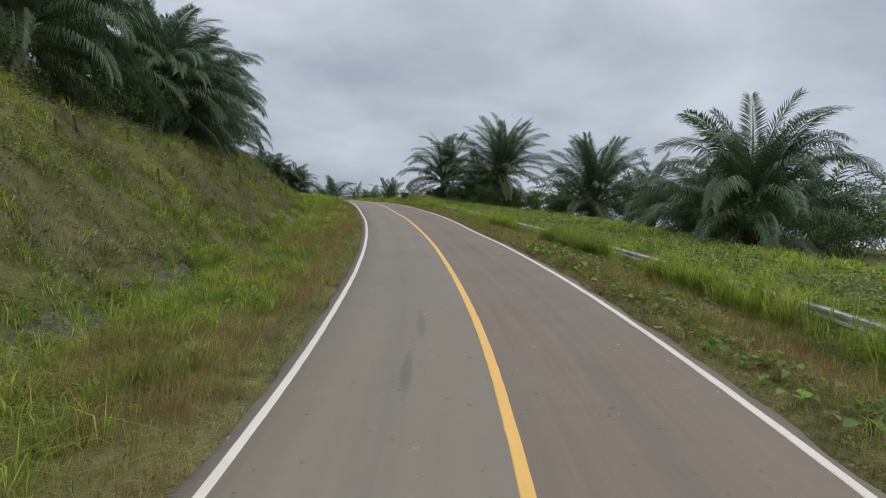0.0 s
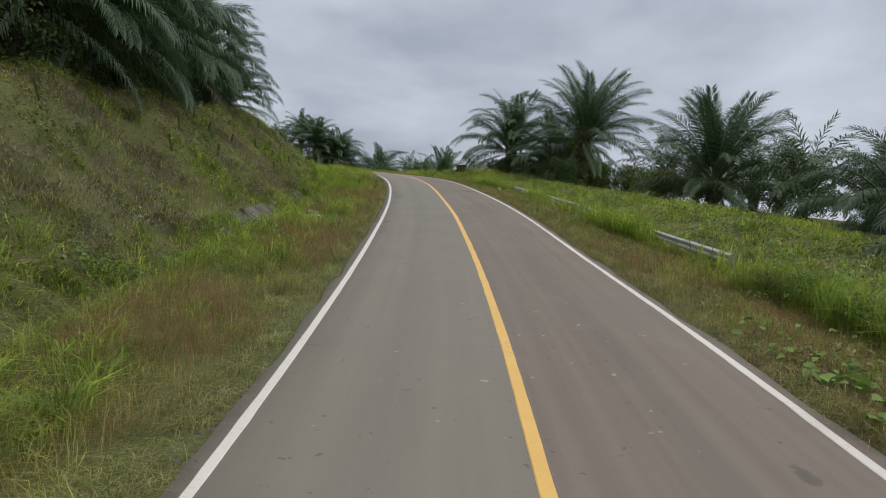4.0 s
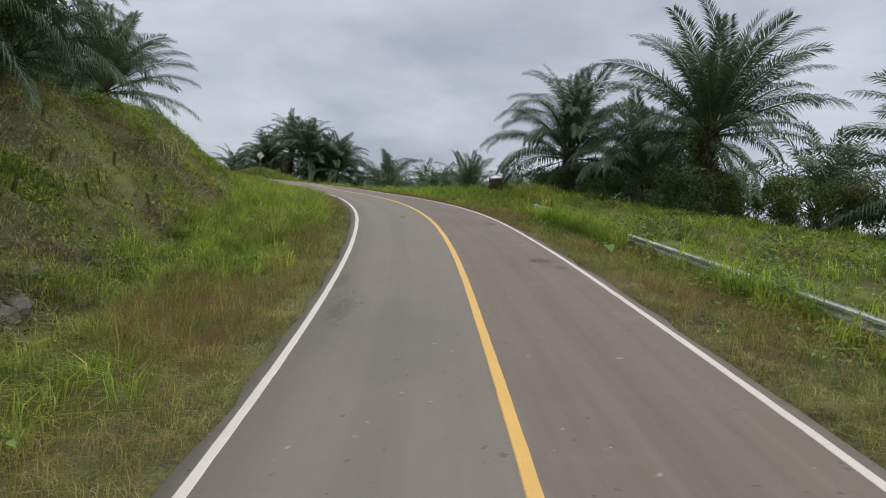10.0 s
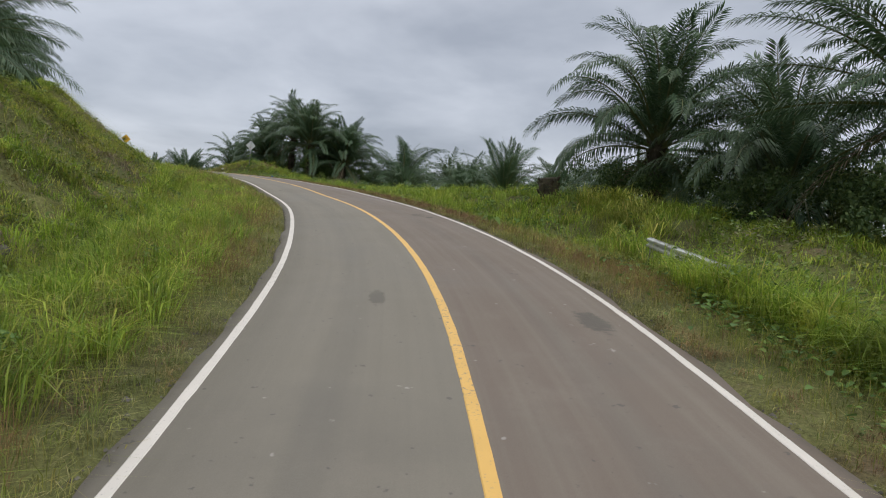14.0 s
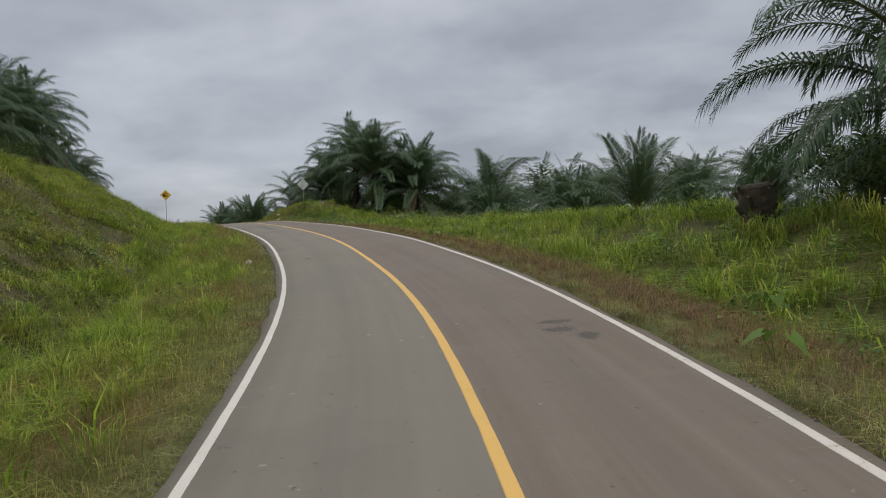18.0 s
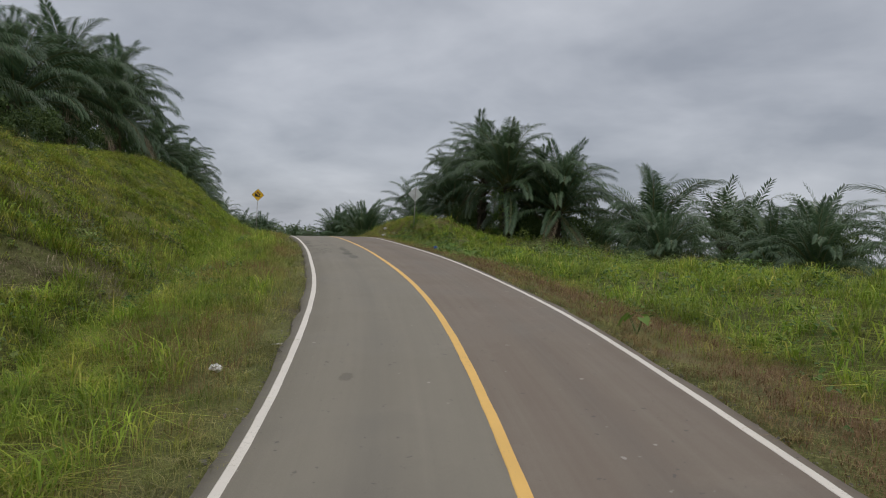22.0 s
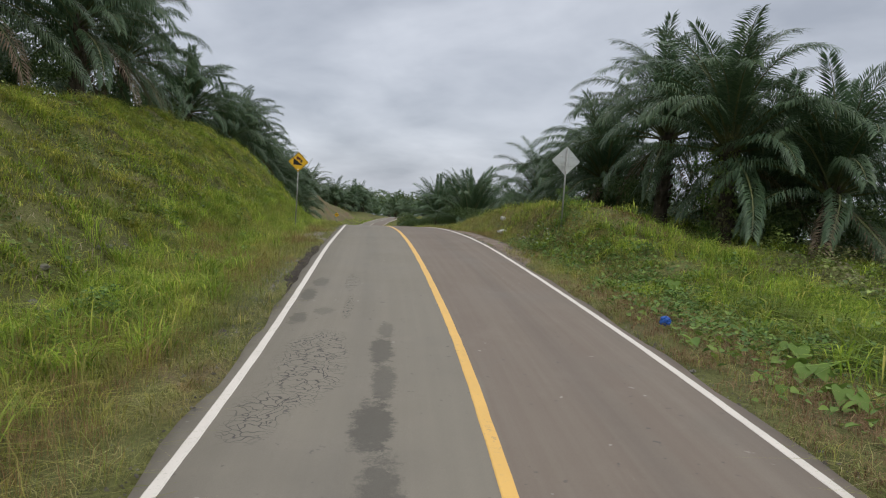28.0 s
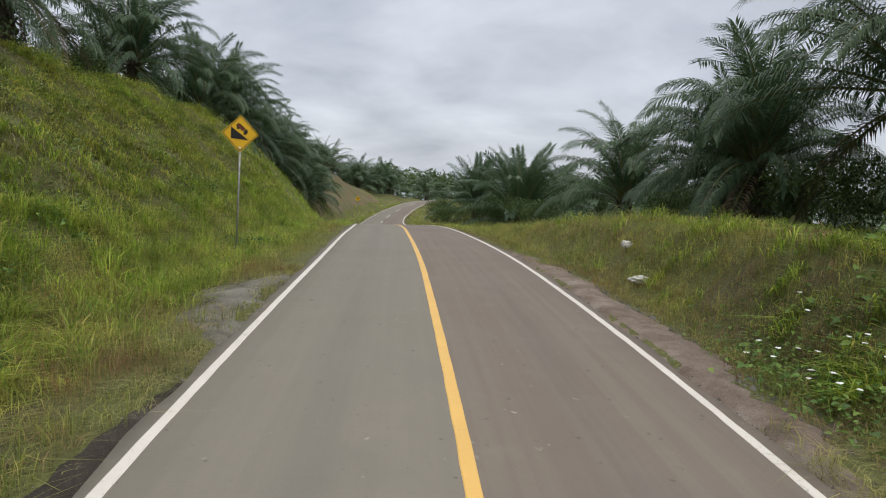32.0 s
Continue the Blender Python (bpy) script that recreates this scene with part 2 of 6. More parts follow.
def blade_material(name, *stops, patch=None, patch_scale=0.5, patch_at=(0.52, 0.66), glow=0.35, rough=0.55):
    """Grass and leaves: each blade its own shade, with patches of another growth."""
    m = Mat(name, rough, 0.25)
    c = m.ramp(m.island(), *stops)
    if patch:
        n = m.noise(m.pos(), patch_scale, 4, 0.6)
        c = m.mix(m.ramp(n, (patch_at[0], 0.0), (patch_at[1], 0.85)), c, patch)
        kind = m.noise(m.pos(), 0.85, 3, 0.6)
        c = m.mix(m.ramp(kind, (0.34, 0.55), (0.44, 0.0)), c, tuple(v * k for v, k in zip(stops[0][1], (0.75, 0.95, 0.9))))
        c = m.mix(m.ramp(kind, (0.56, 0.0), (0.66, 0.4)), c, tuple(v * k for v, k in zip(stops[-1][1], (1.0, 1.05, 0.8))))
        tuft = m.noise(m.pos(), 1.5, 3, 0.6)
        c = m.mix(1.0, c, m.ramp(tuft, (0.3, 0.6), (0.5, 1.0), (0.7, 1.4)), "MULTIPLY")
    m.color(c).leafy(glow)
    return m.m


def plain(name, tone, rough=0.6, metal=0.0, vary=0.25, scale=6.0, dirt=None, dirt_at=(0.5, 0.7), bump=0.0):
    m = Mat(name, rough, 0.35, metal)
    p = m.local()
    c = m.mix(m.ramp(m.noise(p, scale, 5, 0.65), (0.3, 0.0), (0.7, 1.0)), tone, tuple(v * (1 - vary) for v in tone))
    if dirt:
        c = m.mix(m.ramp(m.noise(p, scale * 0.45, 5, 0.7), (dirt_at[0], 0.0), (dirt_at[1], 0.8)), c, dirt)
    m.color(c)
    if bump:
        m.bump(m.noise(p, scale * 4, 5, 0.7), 0.7, bump)
    return m.m


def frond_material():
    m = Mat("palm_leaflets", 0.42, 0.34)
    c = m.ramp(m.island(), (0.0, (0.038, 0.076, 0.040)), (0.5, (0.066, 0.118, 0.058)), (1.0, (0.112, 0.170, 0.084)))
    c = m.mix(m.ramp(m.each(), (0.0, 0.0), (0.8, 0.35), (1.0, 0.6)), c, (0.078, 0.110, 0.050))
    m.color(c).leafy(0.33)
    return m.m


ASPHALT, SOIL = asphalt(), soil()
WHITE_PAINT = paint("white_road_paint", (0.60, 0.555, 0.50), 0.6)
YELLOW_PAINT = paint("yellow_road_paint", (0.66, 0.40, 0.11), 0.5)
FROND = frond_material()
FROND_DEAD = blade_material("palm_leaflets_dry", (0.0, (0.125, 0.095, 0.062)), (1.0, (0.22, 0.170, 0.112)), glow=0.15, rough=0.7)
RACHIS = plain("palm_stalk", (0.115, 0.125, 0.045), 0.5, vary=0.35, scale=3)
TRUNK = plain("palm_trunk", (0.088, 0.070, 0.050), 0.95, vary=0.5, scale=5, dirt=(0.035, 0.042, 0.02), bump=0.05)
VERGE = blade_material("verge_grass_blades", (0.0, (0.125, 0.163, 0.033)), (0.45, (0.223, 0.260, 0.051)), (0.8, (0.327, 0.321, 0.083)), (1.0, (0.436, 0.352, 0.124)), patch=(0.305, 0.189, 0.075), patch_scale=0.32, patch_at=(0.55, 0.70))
STRAW = blade_material("dry_grass_blades", (0.0, (0.150, 0.085, 0.046)), (0.6, (0.235, 0.142, 0.075)), (1.0, (0.33, 0.235, 0.125)), glow=0.2, rough=0.7)
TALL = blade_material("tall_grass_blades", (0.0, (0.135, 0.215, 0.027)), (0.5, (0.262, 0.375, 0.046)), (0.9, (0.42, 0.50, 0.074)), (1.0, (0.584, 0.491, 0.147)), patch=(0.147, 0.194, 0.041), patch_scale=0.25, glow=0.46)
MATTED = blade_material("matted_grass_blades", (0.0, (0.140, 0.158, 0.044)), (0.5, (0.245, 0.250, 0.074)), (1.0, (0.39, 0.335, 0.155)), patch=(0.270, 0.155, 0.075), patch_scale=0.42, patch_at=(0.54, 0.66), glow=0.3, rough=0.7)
FUZZ = blade_material("seed_heads", (0.0, (0.190, 0.110, 0.055)), (0.6, (0.290, 0.180, 0.090)), (1.0, (0.38, 0.27, 0.13)), glow=0.35, rough=0.8)
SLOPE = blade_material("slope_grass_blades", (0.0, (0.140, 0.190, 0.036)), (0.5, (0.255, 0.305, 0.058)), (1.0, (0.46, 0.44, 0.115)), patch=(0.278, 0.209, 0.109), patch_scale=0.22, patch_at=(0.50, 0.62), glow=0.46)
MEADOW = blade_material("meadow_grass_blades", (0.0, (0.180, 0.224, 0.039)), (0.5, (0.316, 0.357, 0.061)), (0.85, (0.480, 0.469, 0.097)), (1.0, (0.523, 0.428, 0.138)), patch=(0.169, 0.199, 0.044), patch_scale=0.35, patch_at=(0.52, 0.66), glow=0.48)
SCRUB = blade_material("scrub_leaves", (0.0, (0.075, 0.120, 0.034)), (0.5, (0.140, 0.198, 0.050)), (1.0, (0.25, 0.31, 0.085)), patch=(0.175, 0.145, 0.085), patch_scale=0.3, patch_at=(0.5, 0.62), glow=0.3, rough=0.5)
CREEPER = blade_material("creeper_leaves", (0.0, (0.061, 0.119, 0.026)), (0.6, (0.115, 0.202, 0.042)), (1.0, (0.202, 0.288, 0.061)), glow=0.3, rough=0.45)
BIGLEAF = blade_material("broad_leaves", (0.0, (0.098, 0.175, 0.031)), (1.0, (0.210, 0.308, 0.059)), glow=0.35, rough=0.45)
BUSH = blade_material("shrub_leaves", (0.0, (0.036, 0.066, 0.022)), (0.6, (0.068, 0.108, 0.034)), (1.0, (0.115, 0.155, 0.048)), glow=0.25)
ZINC = plain("galvanised_steel", (0.55, 0.56, 0.54), 0.5, 0.3, 0.3, 4.0, dirt=(0.16, 0.14, 0.11), dirt_at=(0.48, 0.68))
SIGN_YELLOW = plain("yellow_sign_face", (0.72, 0.42, 0.02), 0.4, 0.0, 0.12, 3.0)
SIGN_BLACK = plain("black_sign_print", (0.018, 0.016, 0.015), 0.45)
SIGN_BACK = plain("bare_sign_back", (0.52, 0.54, 0.53), 0.4, 0.35, 0.2, 3.0, dirt=(0.3, 0.29, 0.27))
POST = plain("sign_post_steel", (0.34, 0.34, 0.32), 0.5, 0.5, 0.35, 5.0, dirt=(0.13, 0.11, 0.09))
ROCK = plain("grey_rock", (0.20, 0.185, 0.165), 0.9, vary=0.45, scale=4, dirt=(0.10, 0.085, 0.06), bump=0.03)
PLASTIC_WHITE = plain("white_plastic", (0.62, 0.61, 0.58), 0.4, vary=0.3, scale=8, dirt=(0.36, 0.32, 0.27))
PLASTIC_BLUE = plain("blue_plastic", (0.02, 0.10, 0.42), 0.35, vary=0.4, scale=8)
BRUSH = blade_material("withered_brush", (0.0, (0.160, 0.130, 0.088)), (0.6, (0.270, 0.222, 0.150)), (1.0, (0.40, 0.335, 0.235)), glow=0.15, rough=0.8)
CREEPER_STEM = plain("green_stalk", (0.08, 0.13, 0.03), 0.5, vary=0.3)
GRAVEL = blade_material("gravel_chips", (0.0, (0.055, 0.048, 0.040)), (0.6, (0.100, 0.090, 0.078)), (1.0, (0.19, 0.178, 0.16)), glow=0.0, rough=0.9)
EARTH = plain("bare_red_earth", (0.185, 0.135, 0.078), 0.95, vary=0.4, scale=0.8, dirt=(0.10, 0.11, 0.042), dirt_at=(0.42, 0.58), bump=0.06)
CONCRETE = plain("stained_concrete", (0.20, 0.178, 0.145), 0.9, vary=0.45, scale=1.7, dirt=(0.055, 0.050, 0.040), dirt_at=(0.38, 0.52), bump=0.03)


def grit(name, *stops):
    m = Mat(name, 0.95, 0.15)
    p = m.pos()
    c = m.ramp(m.noise(p, 1.3, 6, 0.7), *stops)
    c = m.mix(0.75, c, m.ramp(m.noise(p, 45, 4, 0.8), (0.34, 0.25), (0.66, 0.75)), "OVERLAY")
    m.color(c).bump(m.noise(p, 40, 5, 0.8), 0.9, 0.03)
    return m.m


PINK_GRIT = grit("pinkish_gravel", (0.34, (0.13, 0.098, 0.075)), (0.5, (0.20, 0.155, 0.125)), (0.66, (0.27, 0.225, 0.19)))
GREY_GRIT = grit("grey_gravel", (0.34, (0.09, 0.08, 0.062)), (0.5, (0.17, 0.155, 0.13)), (0.66, (0.25, 0.235, 0.21)))
DARK_GRIT = grit("dark_damp_soil", (0.34, (0.040, 0.033, 0.027)), (0.55, (0.062, 0.052, 0.043)), (0.68, (0.105, 0.09, 0.074)))


# ---- the lie of the land ----
# knots of the road's middle: x, y, z and the rise to the right per metre
ROAD = [
    (-0.43, -27.46, -3.37, 0.093), (0.07, -19.15, -2.26, 0.097), (0.48, -11.13, -1.22, 0.100), (0.79, -3.41, -0.26, 0.101),
    (0.97, 4.00, 0.62, 0.098), (0.94, 11.11, 1.41, 0.092), (0.57, 17.92, 2.11, 0.106), (0.09, 24.58, 2.73, 0.109),
    (-0.49, 31.14, 3.41, 0.088), (-1.23, 37.76, 4.03, 0.070), (-2.07, 44.40, 4.74, 0.079), (-3.00, 51.09, 5.37, 0.093),
    (-4.02, 57.71, 5.94, 0.102), (-5.07, 64.13, 6.60, 0.069), (-6.38, 70.44, 7.32, 0.034), (-8.05, 76.79, 7.95, 0.043),
    (-10.36, 83.05, 8.49, 0.036), (-12.90, 89.25, 8.86, 0.036), (-15.75, 95.07, 9.20, 0.050), (-18.81, 100.42, 9.48, 0.055),
    (-22.11, 105.51, 9.95, 0.031), (-25.77, 110.67, 10.27, 0.010), (-30.04, 115.86, 10.62, 0.015), (-34.57, 121.37, 10.87, 0.008),
    (-39.46, 126.84, 11.13, -0.006), (-44.47, 132.36, 11.31, 0.008), (-49.55, 137.94, 11.28, 0.019), (-54.72, 143.54, 11.13, 0.019),
    (-60.00, 149.05, 10.85, 0.010), (-65.20, 154.59, 10.49, 0.002), (-70.46, 160.00, 10.05, 0.004), (-75.80, 165.19, 9.48, 0.017),
    (-81.13, 170.23, 8.80, 0.038), (-86.39, 175.18, 8.04, 0.065), (-91.57, 180.10, 7.30, 0.095), (-96.64, 185.03, 6.68, 0.125),
    (-101.54, 190.05, 6.28, 0.151), (-106.16, 195.28, 6.18, 0.168), (-110.35, 200.81, 6.39, 0.173), (-114.06, 206.66, 6.84, 0.165),
    (-117.19, 212.88, 7.40, 0.149), (-119.68, 219.50, 7.95, 0.130), (-121.68, 226.43, 8.20, 0.111), (-123.39, 233.54, 7.45, 0.093),
    (-125.01, 240.69, 6.70, 0.077), (-126.66, 247.80, 5.95, 0.063), (-128.41, 254.80, 5.20, 0.050), (-130.31, 261.68, 4.45, 0.039),
    (-132.37, 268.42, 3.70, 0.029), (-134.59, 275.00, 2.95, 0.020), (-136.97, 281.45, 2.20, 0.011),
]


def spline(knots, sub=12):
    k = np.array(knots)
    u = np.arange(0, (len(k) - 3) * sub + 1) / sub
    i = np.minimum(u.astype(int), len(k) - 4)
    w = (u - i)[:, None]
    return ((1 - w) ** 3 * k[i] + (3 * w ** 3 - 6 * w ** 2 + 4) * k[i + 1] + (-3 * w ** 3 + 3 * w ** 2 + 3 * w + 1) * k[i + 2] + w ** 3 * k[i + 3]) / 6


LINE = spline(ROAD)
RUN = np.r_[0, np.cumsum(np.linalg.norm(np.diff(LINE[:, :3], axis=0), axis=1))]
WAY = np.gradient(LINE[:, :2], axis=0)
WAY /= np.linalg.norm(WAY, axis=1)[:, None]
S_END = float(RUN[-1])


def along(s, *pairs):
    """A height that changes along the road, given at some stations."""
    return np.interp(s, [p[0] for p in pairs], [p[1] for p in pairs])


def smooth(x):
    x = np.clip(x, 0, 1)
    return x * x * (3 - 2 * x)


def wave(x, y, seed=0.0):
    """Soft unevenness of the ground, about -1 to 1."""
    return (np.sin(x * 1.3 + seed) * np.cos(y * 1.1 - seed) + 0.6 * np.sin(x * 2.9 - y * 2.3 + seed * 2) + 0.4 * np.sin(x * 5.3 + y * 4.7 + seed * 3)) / 1.6


def hummocks(s, a):
    """Humps and hollows of a rough slope, about -1 to 1, over two to six metres."""
    return (np.sin(1.05 * s + 0.55 * a + 0.3) * np.cos(0.42 * s - 1.25 * a + 1.1) + 0.7 * np.sin(0.62 * s - 0.95 * a + 2.0) + 0.55 * np.sin(1.9 * s + 1.35 * a + 0.7) * np.cos(1.1 * s - 2.1 * a)) / 1.7


def land(s, d):
    """Height of the ground over the road's middle at station s, d metres to its right."""
    s, d = np.asarray(s, float), np.asarray(d, float)
    a = np.abs(d)
    # left: verge, ditch, cut slope and the plantation on top
    top = along(s, (0, 5.8), (20, 5.7), (42, 5.1), (55, 4.4), (65, 4.2), (85, 4.0), (100, 3.7), (113, 3.95), (122, 4.0), (132, 4.6), (142, 4.3), (150, 4.3), (160, 4.6), (166, 5.1), (176, 6.0), (186, 6.7), (205, 7.0), (225, 7.2), (256, 7.0), (268, 6.4), (276, 3.6), (283, 1.4), (300, 0.8))
    lip = along(s, (0, 14.0), (100, 14.0), (113, 13.4), (128, 14.2), (160, 14.6), (185, 14.7), (206, 12.6), (225, 12.2), (270, 12.2))
    toe = along(s, (0, 8.3), (100, 8.2), (118, 7.4), (140, 7.1), (154, 6.6), (165, 5.8), (180, 5.5), (210, 5.5), (270, 5.8))
    bow = along(s, (0, 0.1), (100, 0.1), (120, 0.5), (140, 0.6), (154, 0.45), (168, 0.0), (270, 0.0))
    left = -0.05 - 0.05 * np.clip(a - 3.6, 0, 3)
    left = left - 0.42 * np.exp(-((a - 7.6) / 0.55) ** 2) * (1 - smooth((s - 158) / 4))
    x = np.clip((a - toe) / (lip - toe), 0, 1)
    left = left + top * ((1 - bow) * (0.75 * x + 0.25 * smooth(x)) + bow * x ** 1.7) + 0.05 * np.clip(a - lip, 0, 8) - 0.12 * np.clip(a - 24, 0, 60)
    left = left + (0.36 * hummocks(s, a) + 0.10 * wave(s * 2.3, a * 2.1, 7.0)) * smooth((a - 6.8) / 2.4) * (1 - 0.5 * smooth((a - 16) / 3)) + 0.05 * wave(s * 2.0, a * 2.2, 9.0) * smooth((a - 4) / 1.5)
    # right: verge falling to the rail, then the plantation, with a mound beyond the bend
    out = along(s, (0, 0.2), (45, 0.2), (86, 0.3), (105, 0.6), (116, 0.8), (128, 0.5), (135, 0.0), (142, -0.2), (150, -1.0), (160, -0.7), (185, -0.2), (200, 0.2), (270, 0.4))
    far = along(s, (0, -0.5), (100, 0.2), (120, -0.1), (140, -0.4), (160, -1.2), (180, -1.4), (210, -1.0), (270, 0))
    dip = along(s, (0, 0.38), (28, 0.32), (40, 0.30), (66, 0.28), (97, 0.22), (106, 0.38))
    right = -0.05 - dip * smooth((a - 3.6) / 2.6) + (out + dip) * smooth((a - 6.5) / 6) + (far - out) * smooth((a - 14) / 16)
    bank = along(s, (155, 0), (159, 0.4), (163, 1.2), (167, 2.0), (172, 1.9), (178, 1.8), (186, 1.3), (195, 0.7), (205, 0.3), (225, 0.2), (270, 0.2))
    back = along(s, (165, 0.65), (172, 0.6), (178, 0.1), (190, 0.1))
    right = right + bank * smooth((a - 4.5) / 2.2) * (1 - back * smooth((a - 8) / 5)) * (1 - 0.9 * smooth((a - 14) / 9))
    right = right + (0.18 * wave(s * 0.7, a * 0.8, 4.0) + 0.10 * wave(s * 2.1, a * 1.9, 8.0)) * smooth((a - 6) / 3)
    z = np.where(d < 0, left, right)
    # the bed under the road
    bed = -0.16 + 0.11 * smooth((a - 3.20) / 0.22)
    z = np.where(a < 3.42, bed, z)
    # wide country: the hills sink away from the road
    return z - np.clip(a - 45, 0, 400) * 0.03


def place(s, d, up=0.0):
    """World places (n x 3) of stations s and offsets d."""
    s, d = np.broadcast_arrays(np.asarray(s, float), np.asarray(d, float))
    x, y, z, bank = (np.interp(s, RUN, LINE[:, i]) for i in range(4))
    tx, ty = np.interp(s, RUN, WAY[:, 0]), np.interp(s, RUN, WAY[:, 1])
    n = np.hypot(tx, ty)
    tx, ty = tx / n, ty / n
    over = np.where(s > S_END, s - S_END, np.where(s < 0, s, 0))
    x, y = x + tx * over, y + ty * over
    near = np.clip(d, -45, 45)
    px, py = x + ty * near, y - tx * near
    rest = d - near
    px, py = px + rest * 0.89, py + rest * 0.45
    pz = z + bank * np.clip(d, -5, 5) + up - np.abs(over) * 0.10
    return np.stack([px, py, pz], -1)


def on_ground(s, d, up=0.0):
    p = place(s, d, up)
    p[..., 2] += land(np.clip(s, 0, S_END), d)
    return p


def on_road(s, d, up=0.0):
    return place(s, d, up)


def heading(s):
    """Degrees by which the road at s has turned left of north."""
    tx, ty = np.interp(s, RUN, WAY[:, 0]), np.interp(s, RUN, WAY[:, 1])
    return math.degrees(math.atan2(-tx, ty))


# ---- mesh helpers ----
def mesh_from(name, verts, faces, mats, smooth_shade=False, uv=None):
    me = bpy.data.meshes.new(name)
    me.from_pydata([tuple(v) for v in verts], [], faces)
    for m in mats if isinstance(mats, (list, tuple)) else [mats]:
        me.materials.append(m)
    if smooth_shade:
        me.polygons.foreach_set("use_smooth", [True] * len(me.polygons))
    if uv is not None:
        layer = me.uv_layers.new(name="UVMap")
        loops = np.zeros(len(me.loops), int)
        me.loops.foreach_get("vertex_index", loops)
        layer.data.foreach_set("uv", np.asarray(uv, np.float32)[loops].ravel())
    me.update()
    return me


def fast_mesh(name, verts, loops, sizes, mat):
    """A large mesh from arrays: vertices, the corners of all faces in a row, and the corners of each face."""
    me = bpy.data.meshes.new(name)
    me.vertices.add(len(verts))
    me.vertices.foreach_set("co", np.asarray(verts, np.float32).ravel())
    me.loops.add(len(loops))
    me.loops.foreach_set("vertex_index", np.asarray(loops, np.int32))
    me.polygons.add(len(sizes))
    starts = np.r_[0, np.cumsum(sizes)[:-1]]
    me.polygons.foreach_set("loop_start", np.asarray(starts, np.int32))
    me.materials.append(mat)
    me.update(calc_edges=True)
    me.validate()
    return me


def from_bm(name, bm, mat, smooth_shade=False):
    me = bpy.data.meshes.new(name)
    bm.to_mesh(me)
    bm.free()
    me.materials.append(mat)
    if smooth_shade:
        me.polygons.foreach_set("use_smooth", [True] * len(me.polygons))
    return me


def part(name, data, parent, label="", m=None):
    """One mesh object under a thing or a part."""
    ob = new(name, data)
    ob.parent = parent
    if m is not None:
        ob.matrix_basis = m
    if label:
        ob["label"] = label
    return ob


def thing(name, label, category, group="", data=None, m=None, kind=""):
    ob = new(name, data)
    if m is not None:
        ob.matrix_world = m
    return tagged(ob, label, category, group, kind)


def box(bm, sx, sy, sz, m=None, bevel=0.0):
    made = bmesh.ops.create_cube(bm, size=1.0, matrix=(m or Matrix()) @ Matrix.Diagonal((sx, sy, sz, 1)))
    if bevel:
        edges = list({e for v in made["verts"] for e in v.link_edges})
        bmesh.ops.bevel(bm, geom=edges, offset=bevel, segments=2, affect="EDGES", profile=0.5)


def tube(bm, r1, r2, h, segs=10, m=None):
    bmesh.ops.create_cone(bm, cap_ends=True, segments=segs, radius1=r1, radius2=r2, depth=h, matrix=(m or Matrix()) @ Matrix.Translation((0, 0, h / 2)))


# ---- ground ----
def build_ground():
    s = np.r_[-2500, -900, -300, -120, -50, -20, -8, np.arange(0, 20, 0.8), np.arange(20, 205, 0.6), np.arange(205, S_END, 2.0), S_END + np.array([0, 15, 50, 120, 300, 900, 2600])]
    half = np.r_[3.15, 3.3, 3.42, 3.7, 4.1, 4.6, 5.1, 5.6, 6.1, 6.6, 7.0, 7.3, 7.6, 7.9, 8.3, 8.8, 9.3, 9.8, 10.3, 10.9, 11.5, 12.1, 12.7, 13.3, 13.9, 14.6, 15.3, 16.1, 17, 18.5, 20, 22, 25, 29, 34, 40, 45, 60, 90, 150, 300, 700, 1600, 3200]
    d = np.r_[-half[::-1], 0, half]
    S, D = np.meshgrid(s, d, indexing="ij")
    p = on_ground(S.ravel(), D.ravel())
    ns, nd = len(s), len(d)
    a = (np.arange(ns - 1)[:, None] * nd + np.arange(nd - 1)).ravel()
    faces = np.stack([a, a + 1, a + nd + 1, a + nd], 1)
    me = fast_mesh("ground", p, faces.ravel(), np.full(len(faces), 4), SOIL)
    me.polygons.foreach_set("use_smooth", [True] * len(me.polygons))
    thing("ground", "grassy cut slope, verges and plantation soil beside the road", "ground", data=me, kind="structure")


def build_road():
    s = np.arange(0, S_END, 0.6)
    rnd = np.random.default_rng(3)
    eL = -3.27 + 0.07 * wave(s * 1.1, s * 0.4, 2) + rnd.normal(0, 0.012, len(s))
    eR = 3.25 + 0.06 * wave(s * 1.0, s * 0.5, 5) + rnd.normal(0, 0.012, len(s))
    cols = [eL, eL + 0.05, s * 0 - 2.2, s * 0 - 1.1, s * 0, s * 0 + 1.1, s * 0 + 2.2, eR - 0.05, eR]
    ups = [-0.14, 0, 0.012, 0.018, 0.02, 0.018, 0.012, 0, -0.14]
    P = np.stack([on_road(s, c, u) for c, u in zip(cols, ups)], 1)
    uv = np.stack([np.stack([c, s], -1) for c in cols], 1).reshape(-1, 2)
    n = len(cols)
    a = (np.arange(len(s) - 1)[:, None] * n + np.arange(n - 1)).ravel()
    faces = np.stack([a, a + 1, a + n + 1, a + n], 1).tolist()
    me = mesh_from("road", P.reshape(-1, 3), faces, ASPHALT, True, uv)
    thing("road", "worn grey-brown two-lane asphalt road with frayed edges", "road", data=me, kind="structure")


